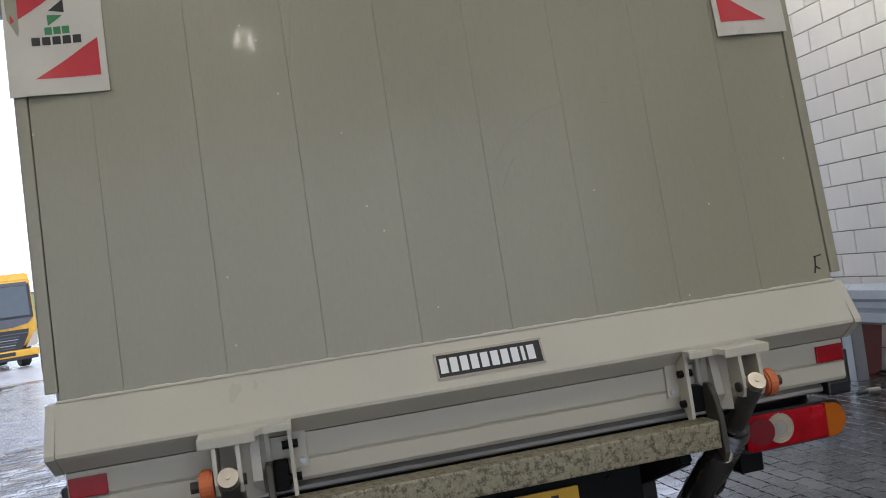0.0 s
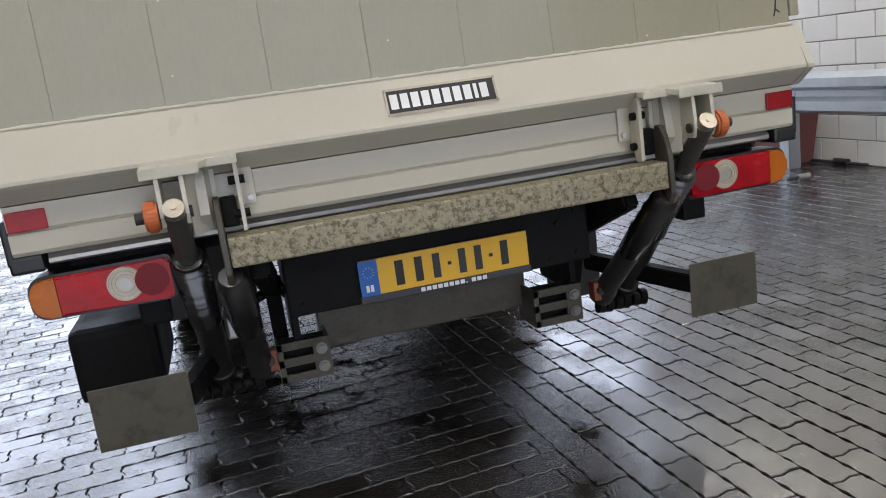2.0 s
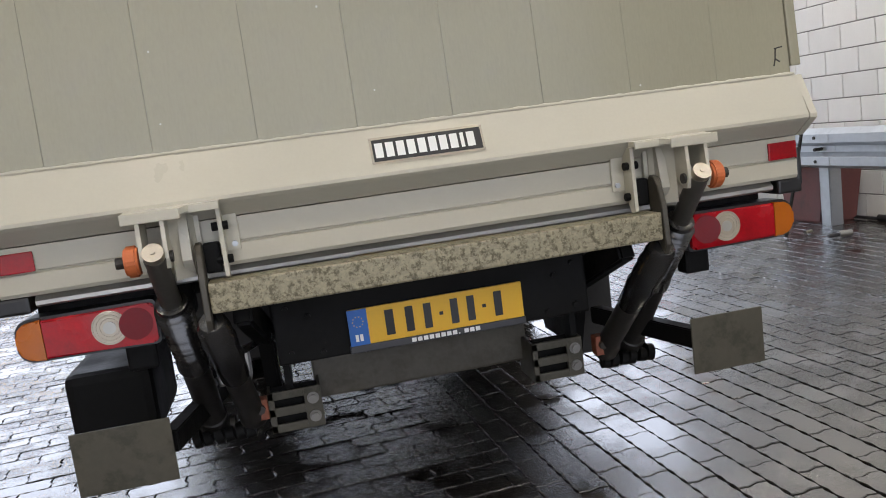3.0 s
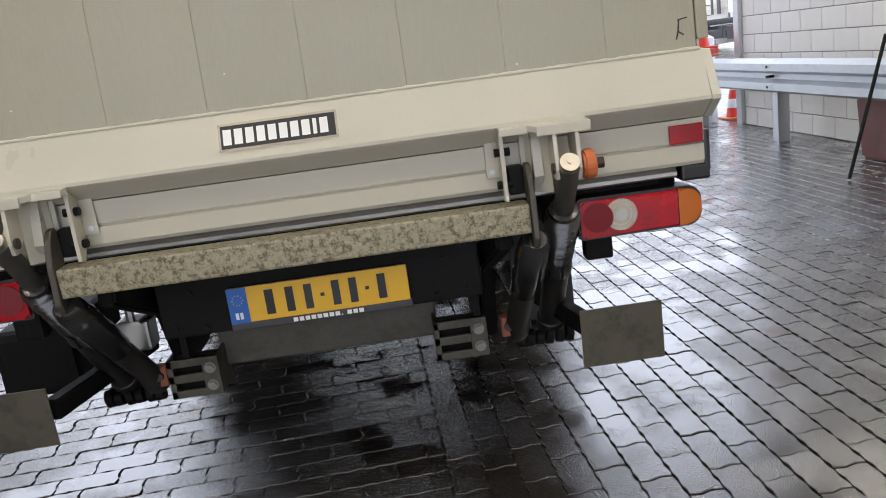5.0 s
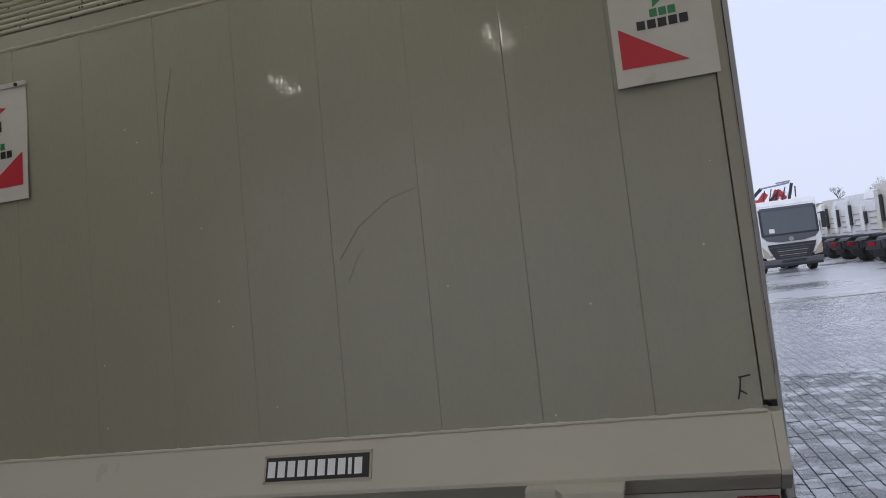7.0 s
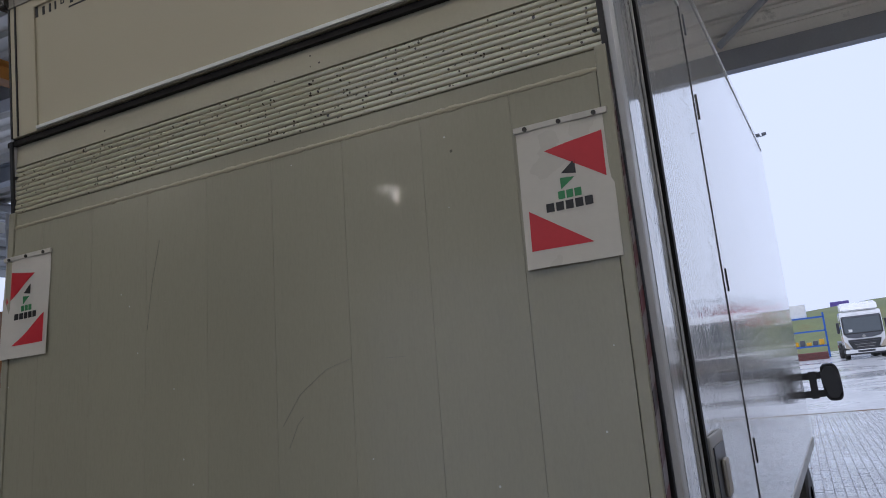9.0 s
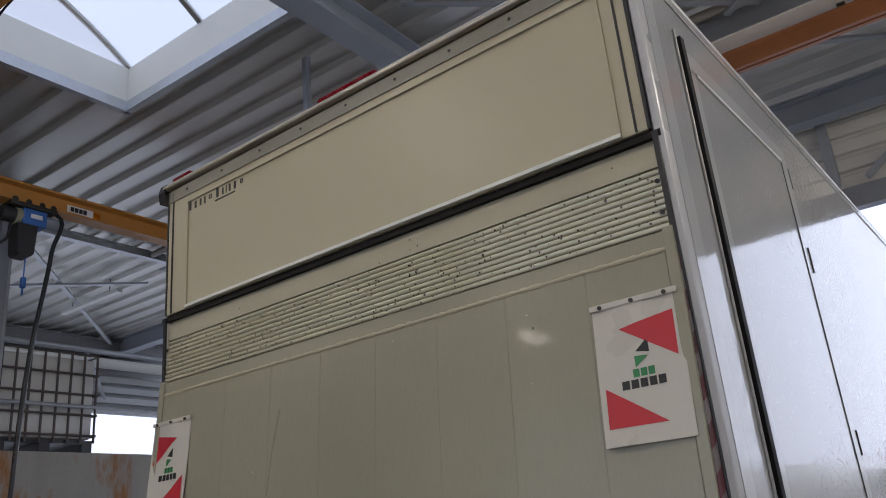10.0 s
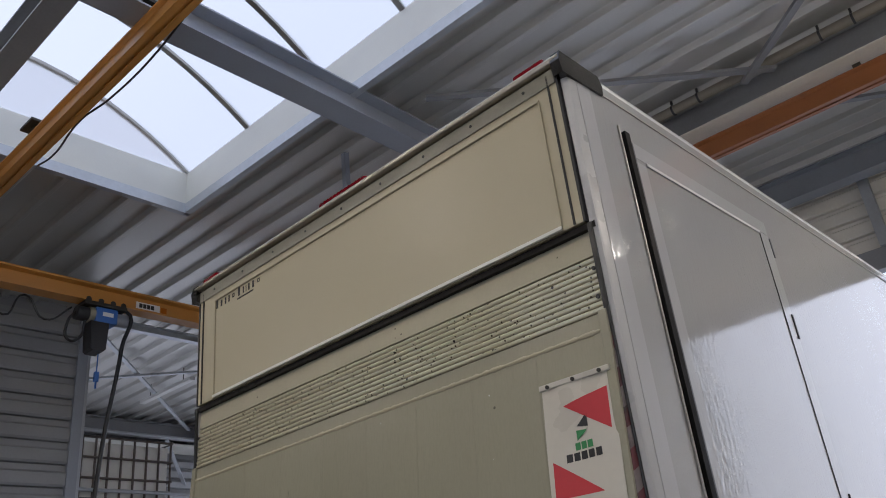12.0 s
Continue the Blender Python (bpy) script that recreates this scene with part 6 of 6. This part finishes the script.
    if crane:
        b = BM()
        bar(b, (-0.55, 2.6, 1.2), (-0.55, 2.6, 3.3), 0.45, 0.4, (0, 1, 0))
        bar(b, (-0.55, 2.6, 3.2), (-1.2, 2.6, 3.25), 0.3, 0.32, bevel=0.04)
        bar(b, (-0.5, 2.6, 3.25), (-0.2, 2.6, 3.62), 0.24, 0.26, bevel=0.03)
        bar(b, (-1.2, 2.6, 3.2), (-1.45, 2.6, 2.5), 0.28, 0.26, (0, 1, 0), bevel=0.03)
        bar(b, (0.1, 2.6, 3.2), (0.35, 2.6, 3.7), 0.2, 0.3, bevel=0.03)
        bar(b, (0.35, 2.6, 3.7), (0.62, 2.6, 3.25), 0.16, 0.2, bevel=0.03)
        cr = part("crane_arm", b, truck_red, t, "folded red loading crane")
        b = BM()
        bar(b, (-0.95, 2.5, 3.35), (-0.4, 2.5, 3.85), 0.1, 0.14)
        bar(b, (-0.1, 2.45, 3.25), (0.3, 2.45, 3.6), 0.08, 0.1)
        bar(b, (0.75, 2.5, 3.2), (0.95, 2.5, 3.95), 0.1, 0.12)
        for k in range(5):
            tube(b, (-0.4 + k * 0.28, 2.45, 3.2), (-0.25 + k * 0.3, 2.5, 3.75 + 0.05 * (k % 2)), 0.025, seg=6)
        tube(b, (1.05, 2.5, 3.3), (1.08, 2.5, 3.8), 0.03, seg=6)
        part("crane_hose", b, dark_plastic, cr)
        b = BM()
        bar(b, (-0.45, 2.55, 3.85), (0.85, 2.55, 3.98), 0.3, 0.07, bevel=0.02)
        bar(b, (0.3, 2.55, 4.02), (0.9, 2.55, 4.06), 0.22, 0.06)
        part("crane_platform", b, steel_grey, cr)
        b = BM()
        box(b, -1.2, 1.2, 3.2, 6.6, 1.05, 1.35, 0.03)
        part("load_bed", b, truck_white, t)
    else:
        b = BM()
        box(b, -0.5, 0.5, 4.4, 5.3, 1.02, 1.18, 0.05)
        part("fifth_wheel", b, dark_plastic, t)
        b = BM()
        box(b, -0.55, 0.55, 5.98, 6.08, 0.66, 0.9, 0.03)
        rb = part("rear_bar", b, dark_plastic, t)
        b = BM()
        box(b, -0.24, 0.24, 6.082, 6.095, 0.52, 0.64, 0.004)
        part("number_plate", b, truck_yellow if alt else truck_grey, rb)
        b = BM()
        tube(b, (0, 6.08, 0.78), (0, 6.2, 0.78), 0.06, seg=10)
        part("coupling", b, truck_grey, rb)
        for s in (-1, 1):
            b = BM()
            box(b, s * 1.05 - 0.12, s * 1.05 + 0.12, 2.12, 2.3, 1.3, H - 0.3, 0.03)
            part("side_fairing", b, paint, t)
        b = BM()
        box(b, 0.80, 0.92, 2.12, 2.3, 1.7, H - 0.6, 0.02)
        part("air_intake", b, dark_plastic, t)
        b = BM()
        box(b, -0.85, 0.6, 2.101, 2.115, 1.5, H - 0.7, 0.004)
        part("back_panel", b, header_sheet, t)
        b = BM()
        tube(b, (-0.2, 2.3, 1.3), (-0.2, 2.3, 1.95), 0.07, seg=8)
        tube(b, (0.05, 2.3, 1.3), (0.05, 2.3, 1.9), 0.05, seg=8)
        part("hose_stand", b, truck_red if alt else truck_grey, t)
        b = BM()
        for k in range(4):
            bar(b, (0.2, 2.14, 1.3 + k * 0.35), (0.7, 2.14, 1.3 + k * 0.35), 0.03, 0.03)
        tube(b, (-0.6, 2.25, 1.1), (-0.6, 2.25, H - 0.2), 0.08, seg=10)
        part("ladder", b, truck_grey, t)
    return t


cab_truck(pose(5.75, 35.0, 0, 0, 0, 6), truck_white, "white lorry with a grey grille and folded red crane", "rigid", 3.15, crane=True)
cab_truck(pose(2.45, 57.0, 0, 0, 0, 4), truck_white, "white lorry with roof deflector parked in the yard", "rigid", 3.1, deflector=True)
cab_truck(pose(-9.6, 25.8, 0, 0, 0, 30), truck_yellow, "yellow lorry parked on the wet yard", "rigid", 3.1)
# row of tractors seen from behind
HEAD = radians(132)
for k in range(12):
    ry = 20.3 + 4.15 * k
    rx = 8.95 + 0.05 * k
    mt = (truck_white, truck_cream, truck_white, truck_white)[k % 4]
    cab_truck(pose(rx + 6.1 * math.sin(HEAD), ry - 6.1 * math.cos(HEAD), 0, 0, 0, math.degrees(HEAD)), mt, "white tractor unit with black mudguards, parked in a row", "tractor", (3.45, 3.7, 3.0, 3.55)[k % 4], deflector=k % 4 == 2, alt=k in (3, 6))

# grassy bank
bm = BM()
random.seed(7)
xs = [-160 + i * 2.5 for i in range(157)]
prev = None
for x in xs:
    hh = 5.1 + 0.3 * math.sin(x * 0.12) + 0.4 * noise.noise((x * 0.08, 0, 0)) - (0.0 if x < 20 else 0.004 * (x - 20))
    col = [bm.verts.new((x, y, z + 0.15 * noise.noise((x * 0.2, y * 0.2, 3)))) for y, z in ((92, -0.05), (98, hh * 0.35), (104, hh * 0.75), (110, hh), (125, hh + 0.4), (150, hh + 0.5))]
    if prev:
        for k in range(5):
            bm.faces.new((prev[k], col[k], col[k + 1], prev[k + 1]))
    prev = col
solid("grass_bank", bm, grass_mat, "rough green grass bank at the edge of the yard", "bank", kind="structure", smooth=True)

# light mast
mast = thing("light_mast", "tall thin floodlight mast with a lamp head", "light mast", pose(-3.0, 75, 0))
bm = BM()
tube(bm, (0, 0, 0), (0, 0, 20.2), 0.16, 0.08, seg=10)
part("pole", bm, galv, mast)
bm = BM()
bar(bm, (-0.9, 0, 20.2), (0.9, 0, 20.2), 0.08, 0.08)
part("cross_arm", bm, galv, mast)
for x in (-0.85, -0.3, 0.3, 0.85):
    bm = BM()
    box(bm, x - 0.2, x + 0.2, -0.3, 0.1, 20.25, 20.45, 0.03)
    part("floodlight", bm, truck_grey, mast)

# rack and stacked material by the bank
rack = thing("storage_rack", "blue storage rack with yellow parts on its shelves", "rack", pose(-1.6, 70, 0))
for x in (-1.6, 1.6):
    for y in (-0.5, 0.5):
        bm = BM()
        box(bm, x - 0.06, x + 0.06, y - 0.06, y + 0.06, 0, 3.6)
        part("upright", bm, blue_paint, rack)
for z in (0.9, 2.1, 3.2):
    bm = BM()
    box(bm, -1.6, 1.6, -0.56, 0.56, z, z + 0.12)
    part("shelf", bm, blue_paint, rack)
for i in range(6):
    bm = BM()
    box(bm, -1.4 + i * 0.48, -1.02 + i * 0.48, -0.4, 0.3, 1.02, 1.3 + 0.1 * (i % 3), 0.05)
    solid("parts_box", bm, truck_yellow if i % 2 else truck_grey, "yellow machine part on the blue rack", "machine part", group="parts on the rack", at=pose(-1.6, 70, 0))
bm = BM()
box(bm, -0.8, 0.4, -0.3, 0.3, 3.32, 4.4, 0.04)
solid("crate", bm, tank_plastic, "pale crate on top of the rack", "crate", at=pose(-1.6, 70, 0))
for x, y, w, h, mt in ((-1.5, 66, 3.0, 0.55, red_brown), (1.9, 69, 2.4, 1.2, steel_grey), (2.3, 72, 1.6, 2.6, siding_grey)):
    pile = thing("stacked_goods", "stacked steel goods on the yard", "stack", pose(x, y, 0))
    for k in range(5):
        bm = BM()
        box(bm, -w / 2, w / 2, -0.5, 0.5, k * h / 5, (k + 0.85) * h / 5, 0.01)
        part("layer", bm, mt, pile)
# container behind the bank
bm = BM()
box(bm, 0.1, 2.4, 117, 119, 4.4, 5.95, 0.02)
solid("container", bm, purple_paint, "purple container roof beyond the bank", "container")


def bare_tree(x, y, z, h):
    t = thing("bare_tree", "bare winter tree on the bank", "tree", pose(x, y, z), group="bare trees")
    b = BM()
    tube(b, (0, 0, 0), (0, 0, h * 0.5), 0.12, 0.07, seg=7)
    part("trunk", b, bark, t)
    b = BM()

    def grow(p, d, l, r, depth):
        q = p + d * l
        tube(b, p, q, r, r * 0.6, seg=4, caps=False)
        if depth:
            for _ in range(3):
                nd = (d + Vector((random.uniform(-.8, .8), random.uniform(-.8, .8), random.uniform(-.1, .5)))).normalized()
                grow(p + d * l * random.uniform(0.5, 1), nd, l * random.uniform(0.6, 0.8), r * 0.55, depth - 1)
    for _ in range(4):
        grow(Vector((0, 0, h * random.uniform(0.25, 0.5))), Vector((random.uniform(-.6, .6), random.uniform(-.6, .6), 1)).normalized(), h * 0.28, 0.05, 4)
    part("crown", b, bark, t)


for x, z, h in ((9.5, 4.9, 3.2), (12.0, 4.9, 2.4), (17, 4.8, 3.5), (24, 4.7, 3.0), (29, 4.6, 3.4), (-30, 4.6, 4)):
    bare_tree(x, 122, z - 0.3, h)

# kerb line across the yard
bm = BM()
x = -30.0
while x < 60:
    box(bm, x, x + 0.98, 19.2, 19.32, -0.012, 0.004, 0.003)
    x += 1.0
tagged(solid("drain_kerb", bm, concrete, "flush concrete kerb line across the yard", "kerb", kind="structure"))

# ---------------------------------------------------------------- blocks of the wall
blocks = []
CH, CW = 0.21, 0.40
half = BM()
box(half, 0, 0.0115, 0.0055, CW - 0.0055, 0.0045, CH - 0.0045)
for f in [f for f in half.faces if all(abs(v.co.x) < 1e-6 for v in f.verts)]:
    bmesh.ops.bevel(half, geom=f.edges[:], offset=0.003, segments=1, affect="EDGES")
    break
block_me = finish(half, "block", block_paint)
count = 0
rest_v, rest_f = [], []
base_v = [v.co.copy() for v in block_me.vertices]
base_f = [tuple(p.vertices) for p in block_me.polygons]
for r in range(27):
    y = -9.0 + (r % 2) * CW / 2
    while y + CW <= YF + 0.01:
        z = r * CH + 0.004
        if 2.3 < y and z < 2.75 and count < 300:
            ob = new("block", block_me)
            ob.parent = wall_right
            ob.location = (XW, y, z)
            count += 1
        else:
            k = len(rest_v)
            rest_v += [(v.x + XW, v.y + y, v.z + z) for v in base_v]
            rest_f += [tuple(i + k for i in f) for f in base_f]
        y += CW
    if YF - y > 0.08:
        cut = (YF - y) / CW
        k = len(rest_v)
        rest_v += [(v.x + XW, v.y * cut + y, v.z + z) for v in base_v]
        rest_f += [tuple(i + k for i in f) for f in base_f]
me = bpy.data.meshes.new("block_field")
me.from_pydata(rest_v, [], rest_f)
me.materials.append(block_paint)
ob = tagged(new("block_field", me), kind="stuff")
ob.parent = wall_right

# ---------------------------------------------------------------- paving stones
PL, PW = 0.222, 0.111             # one stone with its joints, along and across the course


def stone_outline(g=0.0022, n=0.0034, m=0.006):
    """Interlocking zigzag stone: waved long sides that nest into the next course, kinked short ends."""
    a, b = PL / 2, PW / 2
    wave = [(-0.82, -1), (-0.5, 1), (-0.17, -1), (0.17, 1), (0.5, -1), (0.82, 1)]
    low = [(a * f, -b + g + n * q) for f, q in wave]
    high = [(a * f, b - g + n * q) for f, q in wave[::-1]]
    right = [(a - g, -b + g), (a - g + m, -b * 0.35), (a - g - m, b * 0.35), (a - g, b - g)]
    left = [(-a + g, b - g), (-a + g - m, b * 0.35), (-a + g + m, -b * 0.35), (-a + g, -b + g)]
    return low + right + high + left


def stone_mesh():
    o = stone_outline()
    k = len(o)
    lo = [(x, y, -0.014) for x, y in o]
    mid = [(x * 0.99, y * 0.982, -0.003) for x, y in o]
    hi = [(x * 0.97, y * 0.942, 0.0) for x, y in o]
    f = [(i, (i + 1) % k, (i + 1) % k + k, i + k) for i in range(k)] + [(i + k, (i + 1) % k + k, (i + 1) % k + 2 * k, i + 2 * k) for i in range(k)]
    f.append(tuple(range(2 * k, 3 * k)))
    return lo + mid + hi, f


sv, sf = stone_mesh()
stone_me = bpy.data.meshes.new("paving_stone")
stone_me.from_pydata(sv, [], sf)
stone_me.materials.append(paver_shaded)
bm = BM()
vs = [bm.verts.new(p) for p in ((-8, -9, -0.0075), (8, -9, -0.0075), (8, 19.0, -0.0075), (-8, 19.0, -0.0075))]
bm.faces.new(vs)
pavement = solid("pavement", bm, joint_mat, "wet interlocking concrete paving stones", "paving", kind="structure")
random.seed(21)
fields = {"stone_field": ([], [], paver_shaded), "yard_stone_field": ([], [], paver_daylit)}
count = 0
EDGE = 0.3135                     # the two fields meet along this line
SKEW = radians(1.0)               # between the two fields


def lay(turn, u0, v0, rows, cols, upright):
    """One field of running bond; an upright field has its courses running away along y."""
    global count
    ct, sn = math.cos(turn), math.sin(turn)
    for j in range(*rows):
        for i in range(*cols):
            along, across = u0 + (j % 2) * PL / 2 + (i + 0.5) * PL, v0 + (j + 0.5) * PW
            u, v = (across, along) if upright else (along, across)
            cut = 1.0
            if upright:
                if u < EDGE:
                    continue
            else:
                left, right = u - PL / 2, min(u + PL / 2, EDGE / math.cos(SKEW) + across * math.tan(SKEW))
                if right - left < 0.03:
                    continue
                cut = (right - left) / PL
                u = (left + right) / 2
            x, y = u * ct - v * sn, u * sn + v * ct
            if not (-6.9 < x < 6.9 and -3.6 < y < 18.9):
                continue
            dz = random.uniform(-0.0022, 0.0014)
            ax, ay = random.uniform(-0.013, 0.013), random.uniform(-0.010, 0.010)
            spin = turn + (math.pi / 2 if upright else 0)
            if cut == 1 and count < 300 and 0.1 < y < 2.0 and (-0.9 < x < -0.3 or 0.7 < x < 1.5):
                ob = new("paving_stone", stone_me)
                ob.parent = pavement
                ob.location, ob.rotation_euler = (x, y, dz), (ax, ay, spin)
                count += 1
                continue
            c2, s2 = math.cos(spin), math.sin(spin)
            # shaded colour under the roof, daylit colour from y 8.2 outwards
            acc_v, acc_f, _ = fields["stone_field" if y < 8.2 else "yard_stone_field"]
            k = len(acc_v)
            for px, py, pz in sv:
                px *= cut
                acc_v.append((x + px * c2 - py * s2, y + px * s2 + py * c2, pz + dz + py * ax - px * ay))
            acc_f += [tuple(q + k for q in f) for f in sf]


lay(radians(4.0), 0.040, -0.024, (-36, 172), (-34, 3), False)
lay(radians(3.0), 0.0485, -0.0184, (0, 66), (-20, 88), True)
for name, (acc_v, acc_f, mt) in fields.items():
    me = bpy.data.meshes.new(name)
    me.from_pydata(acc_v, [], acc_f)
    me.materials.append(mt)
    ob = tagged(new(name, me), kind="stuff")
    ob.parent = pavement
